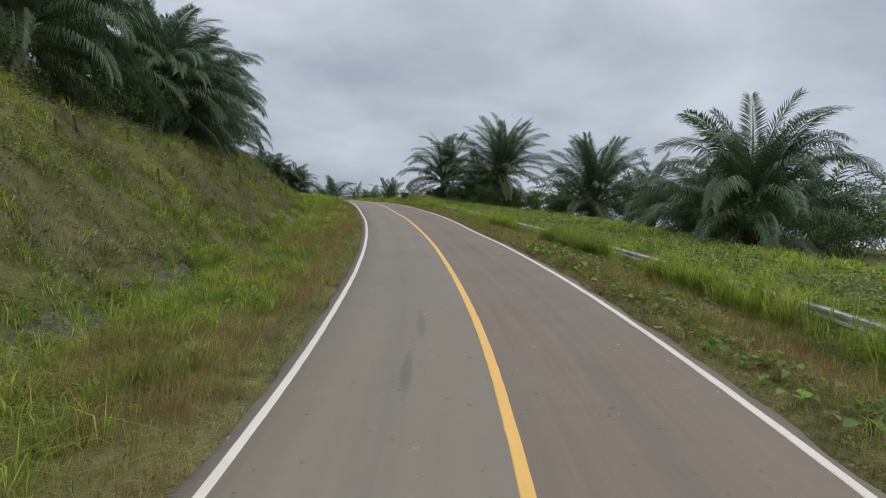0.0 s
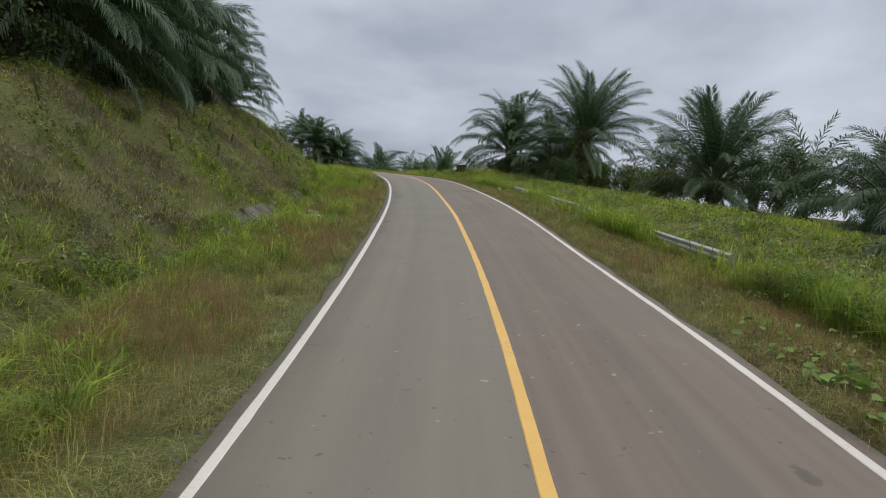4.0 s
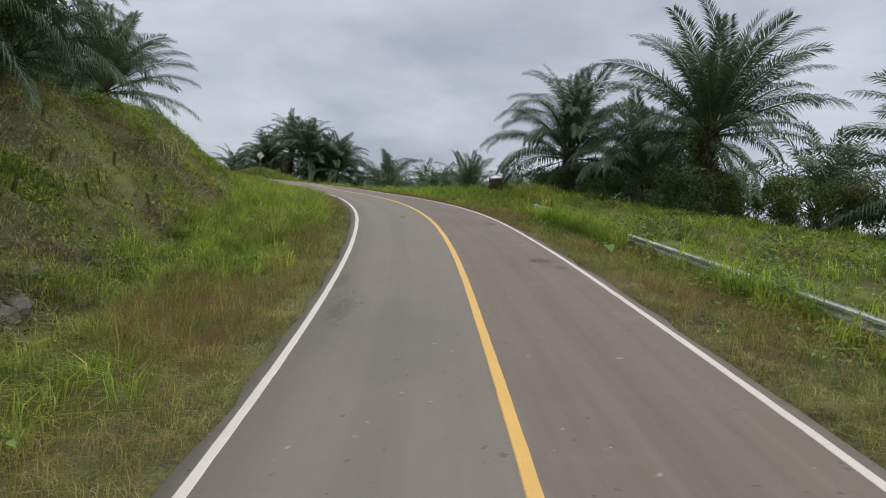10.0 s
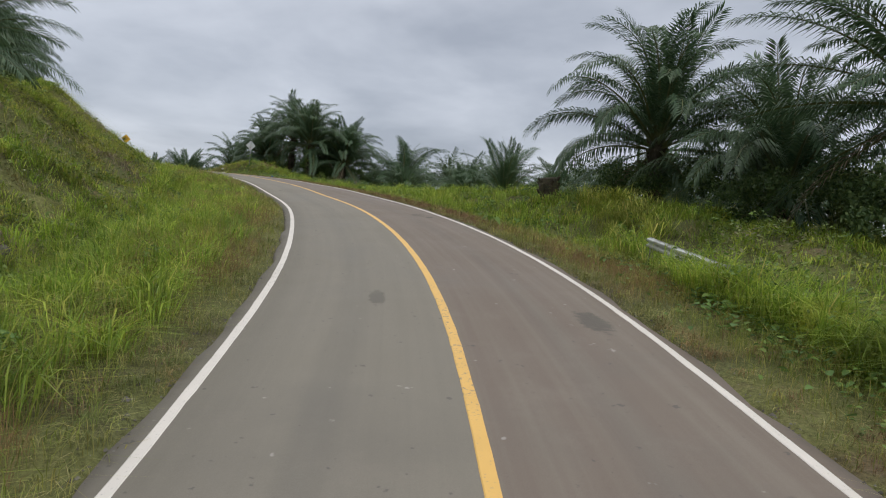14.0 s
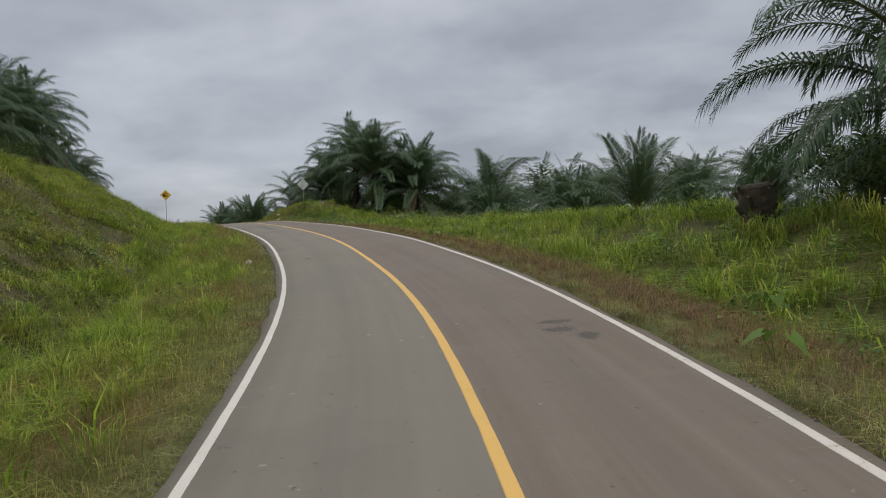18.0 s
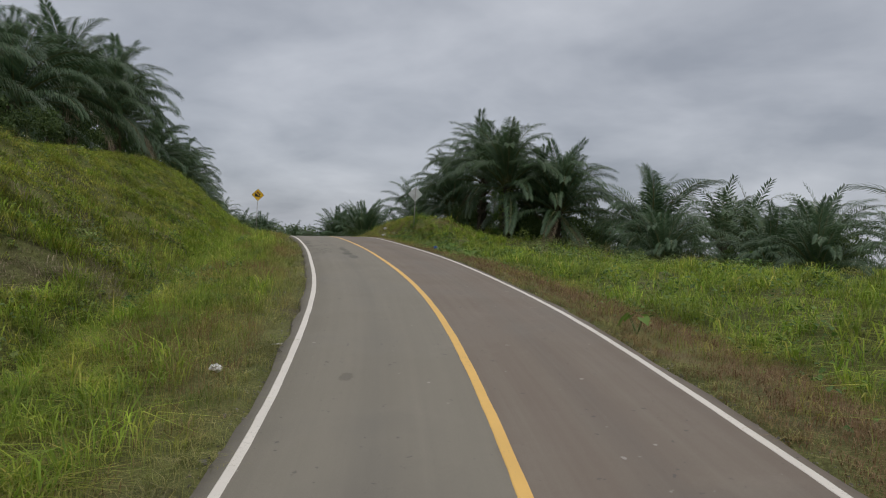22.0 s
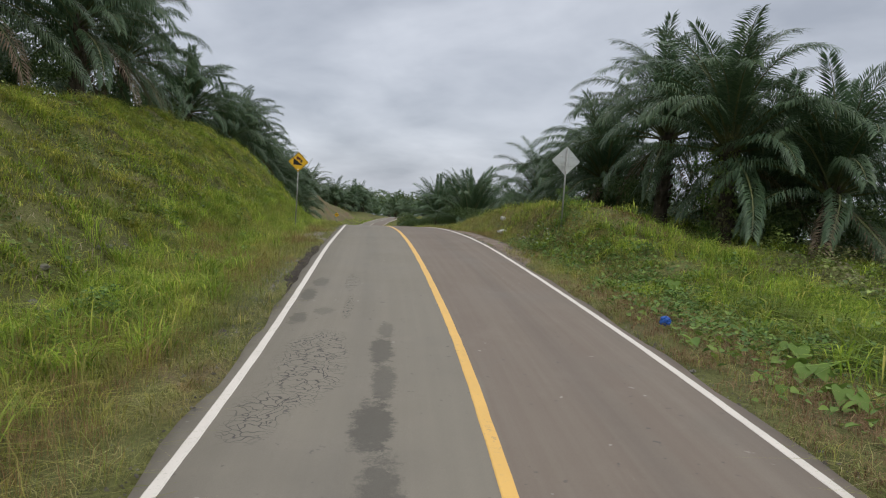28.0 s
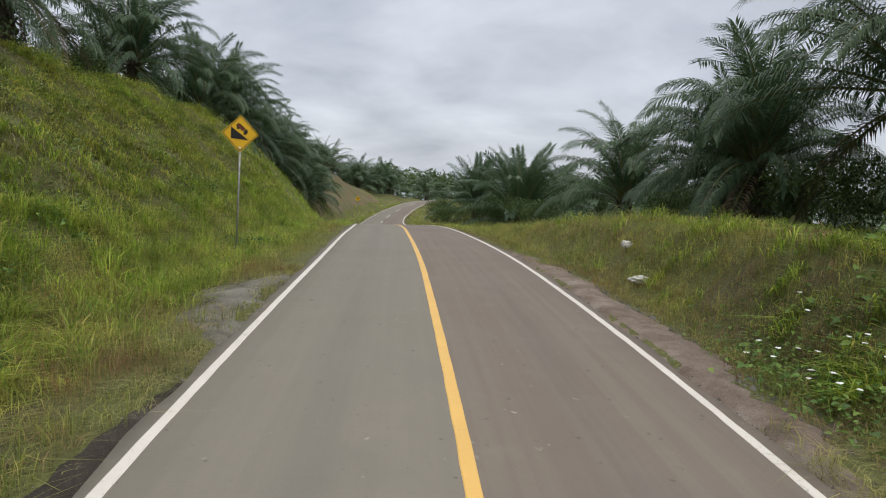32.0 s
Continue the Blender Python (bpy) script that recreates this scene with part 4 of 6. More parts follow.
SHRUB_SPOTS = [(101, 15.5, 1.5), (105, 17, 1.6), (99.6, 27.0, 1.5), (107.5, 18.5, 1.6), (96.5, 28.5, 1.5), (89, 27, 1.5), (84, 26, 1.5), (109, 16.5, 1.3), (66, 30, 1.8), (72, 31, 1.8), (78, 31.5, 1.8), (60, 28, 1.7), (84, 33, 1.8), (54, 27, 1.7), (146, 24, 1.3), (150, 27.5, 1.4), (154, 26, 1.3), (141, 27, 1.3), (112, 17.5, 1.5), (115, 15.5, 1.4), (118.5, 16.5, 1.5), (121, 19, 1.6), (169, 17.5, 1.3), (172, 17.5, 1.5), (174, 20, 1.6), (174, 17, 1.5), (171, 18.5, 1.6), (168, 21.5, 1.6), (182, 17, 1.5), (188, 17.5, 1.5), (178, 20, 1.5), (180, 14.6, 1.3), (184, 15, 1.4), (186, 11.5, 1.0), (92, 24, 1.4), (96, 24.5, 1.4), (56, 17.5, 1.4), (61, 18.5, 1.5), (66, 21, 1.4), (52, 21, 1.4),
               (30, -17.5, 1.5), (34, -18.5, 1.6), (38, -18, 1.6), (46, -17.5, 1.5), (60, -17, 1.6), (67, -17, 1.5), (70, -18.5, 1.7), (54, -18.5, 1.6), (57, -16.5, 1.3), (64, -17.5, 1.6), (73, -17, 1.5), (76, -18.5, 1.6), (83, -17.5, 1.5), (92, -17.5, 1.5), (101, -19, 1.2), (150, -17.5, 1.4), (158, -18, 1.4), (167, -18, 1.4), (176, -18, 1.4), (186, -18, 1.4), (196, -18, 1.4), (207, -17.5, 1.4), (219, -17.5, 1.4), (230, -17, 1.4),
               (205, 9.5, 1.1), (209, 10.5, 1.3), (214, 10, 1.3), (220, 10, 1.3), (228, 10, 1.4), (235, 8, 1.2), (242, 7.5, 1.2), (250, 8, 1.4), (258, 8, 1.4)]
for s, d, k in SHRUB_SPOTS:
    p = on_ground(np.array([s]), np.array([d]))[0]
    thing("shrub", "dense dark green leafy shrub growing under the palms", "shrub", "undergrowth shrubs", SHRUBS[shrub_rnd.randrange(4)], pose(p[0], p[1], p[2], 0, 0, shrub_rnd.uniform(0, 360)) @ Matrix.Scale(k, 4))
for s, d, k in ((165.75, 6.0, 0.34), (170.4, 14.6, 1.0), (102.9, 17.45, 1.15), (70, -17.4, 1.1)):
    p = on_ground(np.array([s]), np.array([d]))[0]
    thing("climbing_vine", "leafy green vine climbing up a palm trunk" if k > 0.5 else "leafy green vine climbing up a sign post", "vine", "", SHRUBS[4], pose(p[0], p[1], p[2], 0, 0, 40 * k) @ Matrix.Scale(k, 4))


# ---- grass ----
def tufts(name, label, rnd, s, d, per, height, width, spread, lean, mat, droop=0.5):
    """Tufts of bent blades at stations s and offsets d: one object of countless blades."""
    n = len(s)
    hs = np.broadcast_to(height, (n,)) * rnd.uniform(0.7, 1.25, n)
    ti = np.repeat(np.arange(n), per)
    m = len(ti)
    az = rnd.uniform(0, 2 * np.pi, m)
    rad = np.sqrt(rnd.uniform(0, 1, m)) * spread
    base = on_ground(s[ti] + np.cos(az) * rad, d[ti] + np.sin(az) * rad)
    az2 = az + rnd.normal(0, 0.9, m)
    out = np.stack([np.cos(az2), np.sin(az2), np.zeros(m)], 1)
    side = np.stack([-np.sin(az2), np.cos(az2), np.zeros(m)], 1)
    turn = rnd.uniform(-1.2, 1.2, m)[:, None]
    side = side * np.cos(turn) + out * np.sin(turn)
    h = hs[ti] * rnd.uniform(0.45, 1.1, m)
    w = width * rnd.uniform(0.6, 1.3, m)
    ln = np.clip(rnd.normal(lean, 0.18, m), 0.02, 1.1) * (0.4 + rad / max(spread, 1e-6))
    mid = base + out * (ln * h * 0.35)[:, None]
    mid[:, 2] += h * 0.62
    tip = base + out * (ln * h * (0.85 + droop))[:, None]
    tip[:, 2] += h * np.clip(1.0 - droop * ln, 0.45, 1.0)
    base[:, 2] -= 0.04
    sw = side * w[:, None]
    low = base * 0.45 + mid * 0.55
    v = np.stack([base, low + sw, tip, low - sw], 1).reshape(-1, 3)
    v[1::4] += (mid - low) * 0.45
    v[3::4] += (mid - low) * 0.45
    a = np.arange(m) * 4
    loops = np.stack([a, a + 1, a + 3, a + 3, a + 1, a + 2], 1).ravel()
    sizes = np.full(2 * m, 3)
    return thing(name, label, "grass", data=fast_mesh(name, v, loops, sizes, mat), kind="stuff")


def scatter(rnd, s0, s1, d0, d1, per_m2, keep=None):
    n = int(abs(s1 - s0) * abs(d1 - d0) * per_m2)
    s, d = rnd.uniform(s0, s1, n), rnd.uniform(d0, d1, n)
    if keep is not None:
        k = rnd.uniform(0, 1, n) < np.clip(keep(s, d), 0, 1)
        s, d = s[k], d[k]
    return s, d


def blotch(s, d, seed, size):
    """Patches of growth: 0 to 1, over some metres."""
    return np.clip(0.5 + 0.55 * (np.sin(s / size + seed) * np.cos(d / size * 1.3 + seed * 2) + 0.7 * np.sin(s / size * 2.3 - d / size * 1.9 + seed * 3)), 0, 1)


def bare(s, d):
    """Where the verge is trodden down to gravel or earth."""
    k = np.exp(-(((s - 171) / 3.0) ** 2 + ((d + 4.2) / 1.0) ** 2)) + 1.15 * np.exp(-(((s - 170.5) / 8.0) ** 4 + ((d - 3.65) / 0.66) ** 2)) + 1.0 * np.exp(-(((s - 160) / 5) ** 4 + ((d + 3.35) / 0.32) ** 2))
    k = k + np.exp(-(((s - 66.4) / 1.3) ** 2 + ((d + 5.6) / 0.8) ** 2)) + np.exp(-(((s - 68.6) / 1.0) ** 2 + ((d + 5.0) / 0.6) ** 2))
    return np.clip(1.15 * k, 0, 1)


def drain(s, d):
    """Where the lined ditch lies open between the growth."""
    k = np.exp(-((s - 33) / 2.2) ** 4) + np.exp(-((s - 39) / 1.5) ** 4) + np.exp(-((s - 65.5) / 4.0) ** 4) + 0.6 * np.exp(-((s - 125) / 3.0) ** 4) + 0.6 * np.exp(-((s - 155) / 4.0) ** 4)
    return np.clip(0.8 * k * smooth((-d - 7.0) / 0.5) * smooth((d + 8.75) / 0.2), 0, 1)


g = np.random.default_rng(5)
RAIL_OFF = lambda s: along(s, (32, 7.2), (46, 7.1), (57, 6.95), (66, 6.5), (75, 6.6), (82, 6.5), (88, 6.3), (97, 6.3), (102, 6.8))
RAIL_SIDE = lambda s: np.where((s > 30) & (s < 103), np.clip(RAIL_OFF(s) - 5.4, 0.3, 2.4), 0.3)
RED_SPOTS = lambda s: along(s, (20, 1.3), (46, 1.1), (62, 0.35), (98, 0.2), (106, 2.2), (150, 2.2), (160, 0.5), (200, 0.3))
HIDDEN = lambda s: along(s, (27, 1.2), (31, 1.2), (32, 0.1), (34, 0.8), (40, 0.8), (41.5, 0.05), (45.5, 0.1), (47, 1.0), (54, 1.0), (56, 0.1), (61.5, 0.1), (62.8, 1.4), (67, 1.4), (68, 0.1), (72, 0.2), (73, 0.5), (74, 0.1), (78.5, 0.1), (79.3, 0.7), (81, 0.7), (81.8, 0.05), (88.5, 0.1), (90, 1.2), (98, 1.2), (99, 0.1), (103, 0.3))


def hollow(s, d):
    """Bare spots on the cut slope: earth shows between the growth."""
    return smooth((blotch(s, d, 31, 2.1) - 0.62) / 0.2) * smooth((-d - 8.3) / 0.8) + np.exp(-(((s - 126) / 4) ** 2 + ((d + 9.0) / 1.0) ** 2)) + np.exp(-(((s - 157) / 4) ** 2 + ((d + 8.6) / 0.6) ** 2))


def withered(s, d):
    """Patches where the slope's growth has died back: 0 or 1, with soft rims."""
    return smooth((blotch(s, d, 8, 3.1) * along(s, (20, 0.95), (50, 1.05), (60, 1.35), (96, 1.4), (102, 0.7), (116, 0.8), (130, 0.8), (142, 0.55), (200, 0.5)) - 0.5) / 0.15) * smooth((-d - 7.8) / 0.8)


def fuzzy(s, d):
    """Patches of flowering grass, a reddish brown haze over the verge."""
    return smooth((blotch(s, np.abs(d), 83, 3.6) - 0.42) / 0.2) * smooth((np.abs(d) - 3.5) / 0.5)


# low verge growth, both sides: a matted layer, then the standing blades
for a, b, side in ((-6.9, -3.3, "uphill"), (3.28, 6.4, "valley")):
    s, d = scatter(g, 22, 176, a, b, 13, lambda s, d: (1 - bare(s, d)) * (0.55 + 0.45 * smooth((np.abs(d) - 3.4) / 0.2)) * (1 - drain(s, d)) * np.where(d > 0, 1 - 0.8 * smooth((s - 104) / 4) * smooth((158 - s) / 4) * smooth((6.1 - d) / 0.6), 1))
    tufts("matted_grass", "low matted olive and straw grass at the " + side + " edge", g, s, d, 11, 0.15 + 0.10 * blotch(s, d, 81, 1.1), 0.0042, 0.17, 1.0, MATTED, 0.9)
s, d = scatter(g, 20, 200, -7.4, -3.34, 13, lambda s, d: (1 - bare(s, d)) * (0.35 + 0.65 * smooth((-d - 3.45) / 0.5)))
tufts("verge_grass", "olive green verge grass along the uphill edge of the road", g, s, d, 13, 0.26 + 0.2 * smooth((-d - 3.5) / 0.7) + 0.22 * blotch(s, d, 1, 1.3), 0.0046, 0.17, 0.45, VERGE, 0.8)
s, d = scatter(g, 20, 200, 3.32, 6.8, 13, lambda s, d: (1 - bare(s, d)) * (0.35 + 0.65 * smooth((d - 3.45) / 0.5)) * (1 - 0.72 * smooth((s - 104) / 4) * smooth((158 - s) / 4) * smooth((5.9 - d) / 0.6)))
tufts("verge_grass", "olive green verge grass along the valley edge of the road", g, s, d, 13, 0.22 + 0.2 * smooth((d - 3.5) / 0.9) + 0.2 * blotch(s, d, 2, 1.4), 0.0046, 0.17, 0.45, VERGE, 0.8)
# a fringe that hangs over the asphalt
for a, b, side in ((-3.75, -3.3, "uphill"), (3.28, 3.7, "valley")):
    s, d = scatter(g, 22, 176, a, b, 30, lambda s, d: (1 - bare(s, d)) * (0.15 + 1.1 * blotch(s, d, 87, 1.6)))
    tufts("fringe_grass", "pale drooping grass hanging over the " + side + " asphalt edge", g, s, d, 14, 0.20 + 0.16 * blotch(s, d, 88, 1.3), 0.0042, 0.16, 0.95, MATTED, 1.0)
# flowering and dry, reddish grass
s, d = scatter(g, 22, 176, -6.6, -3.5, 18, lambda s, d: (1 - bare(s, d)) * fuzzy(s, d) * along(s, (20, 1), (95, 1), (106, 0.45), (180, 0.45)))
tufts("seed_grass", "fine reddish brown flowering grass over the uphill verge", g, s, d, 18, 0.44 + 0.2 * smooth((-d - 3.7) / 0.9), 0.0026, 0.2, 0.3, FUZZ, 0.5)
s, d = scatter(g, 22, 104, 3.6, 6.2, 13, lambda s, d: fuzzy(s, d))
tufts("seed_grass", "fine reddish brown flowering grass over the valley verge", g, s, d, 16, 0.44, 0.0026, 0.2, 0.3, FUZZ, 0.5)
s, d = scatter(g, 20, 200, 3.35, 6.1, 27, lambda s, d: (1 - bare(s, d)) * RED_SPOTS(s) * (0.2 + 0.6 * blotch(s, d, 3, 4)))
tufts("dry_grass", "dry reddish brown grass at the road edge", g, s, d, 14, 0.22 + 0.18 * smooth((d - 3.6) / 1.0), 0.0042, 0.17, 0.7, STRAW, 0.8)
s, d = scatter(g, 20, 200, -6.2, -3.5, 6, lambda s, d: (1 - bare(s, d)) * blotch(s, d, 4, 2.6) * along(s, (20, 0.35), (54, 0.4), (62, 0.75), (82, 0.75), (90, 0.4), (200, 0.3)))
tufts("dry_grass", "dry straw-coloured grass among the verge growth", g, s, d, 12, 0.26 + 0.16 * smooth((-d - 3.6) / 1.0), 0.0045, 0.15, 0.8, STRAW, 0.8)
# rank growth that hides the rail here and there
s, d = scatter(g, 27, 103, 5.0, 7.8, 20, lambda s, d: HIDDEN(s) * 0.7 * (np.abs(d - RAIL_OFF(s) + 0.3) < 0.55))
tufts("tall_grass", "tall green grass growing through the guardrail", g, s, d, 30, 1.45, 0.011, 0.26, 0.5, TALL, 0.8)


s, d = scatter(g, 30, 103, 5.0, 7.4, 9, lambda s, d: (np.abs(d - RAIL_OFF(s) + 0.5) < 0.4) * (0.3 + 0.9 * blotch(s, d, 61, 1.9)))
tufts("verge_grass", "rank olive grass at the foot of the guardrail", g, s, d, 18, 0.5 + 0.3 * blotch(s, d, 62, 1.2), 0.009, 0.22, 0.7, MEADOW, 0.8)
s, d = scatter(g, 29, 103, 5.6, 7.3, 60, lambda s, d: (np.abs(d - RAIL_OFF(s) + 0.24) < 0.15) * (0.45 + 0.9 * blotch(s, d, 64, 1.4)))
tufts("verge_grass", "dense olive grass against the guardrail's lower half", g, s, d, 18, 0.46 + 0.26 * blotch(s, d, 65, 1.1), 0.008, 0.16, 0.4, VERGE, 0.6)


# single rank clumps of long arching blades
def lush(s, d):
    k = 0.9 * blotch(s, d, 6, 3.5) ** 2
    k = k + 0.9 * np.exp(-((s - 36) / 9) ** 2) + 1.0 * np.exp(-((s - 95) / 9) ** 4) + 0.5 * np.exp(-((s - 72) / 3) ** 2) + 0.5 * np.exp(-((s - 113) / 7) ** 2) + 0.7 * np.exp(-((s - 152) / 8) ** 2) + 0.6 * np.exp(-((s - 170) / 9) ** 2) + 0.4 * np.exp(-((s - 186) / 10) ** 2)
    return k * smooth((-d - 4.1 + 0.5 * np.exp(-((s - 95) / 9) ** 4)) / 1.2) * (1 - bare(s, d)) * (1 - drain(s, d))
s, d = scatter(g, 20, 200, -8.6, -4.2, 4.4, lush)
s, d = np.r_[s, 69.2, 69.0, 69.5, 69.7, 69.4, 68.8, 68.5, 69.1, 68.0, 153.9, 154.6, 153.2, 61.0, 82.5], np.r_[d, -4.8, -4.6, -5.0, -4.7, -4.4, -4.5, -4.7, -5.1, -5.2, -5.2, -5.4, -5.6, -5.4, -5.6]
tufts("tall_grass", "tall bright green grass clumps beside the ditch", g, s, d, 40, along(s, (20, 0.85), (82, 0.85), (88, 1.05), (102, 1.0), (110, 0.85), (200, 0.8)), 0.0100, 0.24, 0.52, TALL, 0.8)
s, d = scatter(g, 20, 205, -15.8, -7.6, 1.7, lambda s, d: along(s, (20, 0.8), (50, 0.7), (62, 0.3), (80, 0.3), (98, 0.8), (120, 0.8), (200, 1.0)) * (0.1 + 1.5 * blotch(s, d, 9, 2.8)) * (1 - 0.9 * withered(s, d)))
tufts("tall_grass", "bright green grass clumps scattered on the slope", g, s, d, 46, 0.45 + 0.4 * blotch(s, d, 22, 1.5), 0.0125, 0.30, 0.75, TALL, 0.9)
# the cut slope
s, d = scatter(g, 104, 205, -16.0, -4.6, 7.6, lambda s, d: smooth((s - 104) / 16) * (1 - 0.75 * withered(s, d)) * (1 - 0.4 * np.clip(hollow(s, d), 0, 1)) * (1 - drain(s, d)))
tufts("meadow_grass", "lush yellow-green grass on the cut slope", g, s, d, 19, 0.26 + 0.36 * blotch(s, d, 20, 1.5), 0.0070 + 0.0070 * smooth((-d[:, None].repeat(19, 1).ravel() - 6.5) / 2.5), 0.30, 0.85, MEADOW, 0.9)
s, d = scatter(g, 22, 104, -11.5, -4.8, 4.2, lambda s, d: smooth((d + 11.5) / 2.5) * (0.25 + 1.0 * blotch(s, d, 71, 2.4)) * (1 - bare(s, d)) * (1 - drain(s, d)))
tufts("meadow_grass", "fresh green grass along the foot of the slope", g, s, d, 14, 0.26 + 0.32 * blotch(s, d, 23, 1.5), 0.0080, 0.25, 0.6, MEADOW, 0.9)
s, d = scatter(g, 20, 130, -15.5, -7.4, 5.6, lambda s, d: (1 - 0.6 * withered(s, d)) * smooth((130 - s) / 20) * (1 - drain(s, d)))
tufts("slope_grass", "mixed green and withered grass on the cut slope", g, s, d, 15, 0.2 + 0.3 * blotch(s, d, 20, 1.3), 0.0130, 0.28, 0.9, SLOPE, 0.9)
s, d = scatter(g, 20, 205, -15.8, -7.8, 9, lambda s, d: (0.06 + withered(s, d)) * (1 - drain(s, d)))
tufts("dead_brush", "grey-brown withered brush on the cut slope", g, s, d, 18, 0.2 + 0.3 * blotch(s, d, 33, 1.7), 0.0085, 0.34, 1.2, BRUSH, 1.0)
s, d = scatter(g, 20, 225, -24, -15.5, 1.3)
tufts("slope_grass", "shaded grass under the hilltop palms", g, s, d, 8, 0.5, 0.016, 0.25, 0.6, SLOPE)
# the reeds of the valley side
s, d = scatter(g, 20, 200, 5.8, 20, 3.0, lambda s, d: smooth((d - 5.5 - 0.9 * RAIL_SIDE(s)) / 0.7) * (1 - 0.85 * smooth((s - 157) / 5) * (1 - smooth((d - 14) / 3))) * (0.66 + 0.34 * blotch(s, d, 12, 2.4)))
tufts("reed_grass", "tall lush green reed grass filling the valley side", g, s, d, 20, along(s, (0, 0.8), (40, 0.75), (60, 0.7), (100, 0.8), (112, 1.2), (150, 1.25), (160, 0.9), (205, 0.8)) * (0.6 + 0.55 * blotch(s, d, 15, 1.7)), 0.0165, 0.30, 0.75, TALL, 1.0)
s, d = scatter(g, 20, 200, 5.6, 15, 2.4, lambda s, d: 0.35 + 0.6 * blotch(s, d, 14, 3))
tufts("slope_grass", "mixed green undergrowth behind the guardrail", g, s, d, 12, 0.42, 0.009, 0.2, 0.8, SLOPE)
s, d = scatter(g, 157, 200, 5.0, 14, 7, lambda s, d: 0.9 - 0.5 * np.exp(-(((s - 168) / 5) ** 2 + ((d - 8.5) / 1.6) ** 2)))
tufts("slope_grass", "short grass on the low mound under the palms", g, s, d, 11, 0.24, 0.008, 0.2, 0.9, SLOPE)
s, d = scatter(g, 157, 190, 6.0, 13, 9, lambda s, d: 0.5 * blotch(s, d, 17, 2.5) + np.exp(-(((s - 168.5) / 5) ** 2 + ((d - 9) / 2) ** 2)))
tufts("dry_grass", "dry brown grass on the low mound", g, s, d, 12, 0.26, 0.006, 0.2, 1.0, STRAW)
s, d = scatter(g, 156, 176, 4.8, 7.2, 3.0, lambda s, d: blotch(s, d, 41, 2.0) * 1.3)
tufts("tall_grass", "bright green grass clumps at the foot of the mound", g, s, d, 44, 0.6, 0.012, 0.24, 0.7, TALL, 0.9)
s, d = scatter(g, 100, 215, 20, 42, 0.7)
tufts("reed_grass", "rank green growth between the valley palms", g, s, d, 10, 0.9, 0.03, 0.4, 0.6, SLOPE, 0.8)
for a, b in ((-14, -3.5), (3.5, 12)):
    s, d = scatter(g, 200, 280, a, b, 2.0, lambda s, d: 1 - 0.75 * ((s > 255) & (s < 280) & (d < -7.2)))
    tufts("far_grass", "green grass on the far verge of the road", g, s, d, 7, 0.5, 0.024, 0.3, 0.6, TALL if a < 0 else SLOPE)


def creepers(name, label, rnd, s, d, size, lift, mat):
    """Ground-hugging broad leaves, each a folded blade of its own."""
    n = len(s)
    p = on_ground(s, d)
    p[:, 2] += lift
    az, tilt = rnd.uniform(0, 2 * np.pi, n), rnd.uniform(-0.6, 0.5, n)
    a = np.stack([np.cos(az) * np.cos(tilt), np.sin(az) * np.cos(tilt), np.sin(tilt)], 1)
    roll = rnd.uniform(-0.5, 0.5, n)
    b = np.stack([-np.sin(az) * np.cos(roll), np.cos(az) * np.cos(roll), np.sin(roll)], 1)
    ln = size * rnd.uniform(0.5, 1.35, n)
    L, W = (a * ln[:, None]), (b * (ln * 0.42)[:, None])
    up = np.stack([np.zeros(n), np.zeros(n), ln * 0.13], 1)
    v = np.stack([p - L * 0.45, p - L * 0.15 + W + up, p + L * 0.25 + W * 0.75 + up * 0.5, p + L * 0.6 - up, p + L * 0.25 - W * 0.75 + up * 0.5, p - L * 0.15 - W + up], 1).reshape(-1, 3)
    k = np.arange(n) * 6
    loops = np.stack([k, k + 3, k + 2, k + 1, k, k + 5, k + 4, k + 3], 1).ravel()
    return thing(name, label, "plants", data=fast_mesh(name, v, loops, np.full(2 * n, 4), mat), kind="stuff")


def spots(rnd, n, *blobs):
    """Stations and offsets gathered in blobs of (s, d, length, width, weight)."""
    w = np.array([b[4] for b in blobs], float)
    i = rnd.choice(len(blobs), n, p=w / w.sum())
    B = np.array(blobs)
    s = B[i, 0] + rnd.normal(0, 0.5, n) * B[i, 2]
    d = B[i, 1] + rnd.normal(0, 0.5, n) * B[i, 3]
    ok = np.abs(d) > 3.5
    return s[ok], d[ok]


def heaps(rnd, s, d, size, height, per):
    """Leaves heaped into low mounds about the stations s and offsets d: stations, offsets and heights."""
    n = len(s)
    r = size * rnd.uniform(0.6, 1.5, n)
    h = height * rnd.uniform(0.4, 1.3, n)
    i = np.repeat(np.arange(n), per)
    az, q = rnd.uniform(0, 2 * np.pi, len(i)), np.sqrt(rnd.uniform(0, 1, len(i)))
    return s[i] + r[i] * q * np.cos(az) * 1.3, d[i] + r[i] * q * np.sin(az), h[i] * (1 - q * q) * rnd.uniform(0.75, 1.12, len(i)) + 0.03


def heaped(name, label, rnd, s, d, size, height, per, leaf, mat):
    s, d, h = heaps(rnd, s, d, size, height, per)
    ok = np.abs(d) > 3.55
    return creepers(name, label, rnd, s[ok], d[ok], leaf, h[ok], mat)


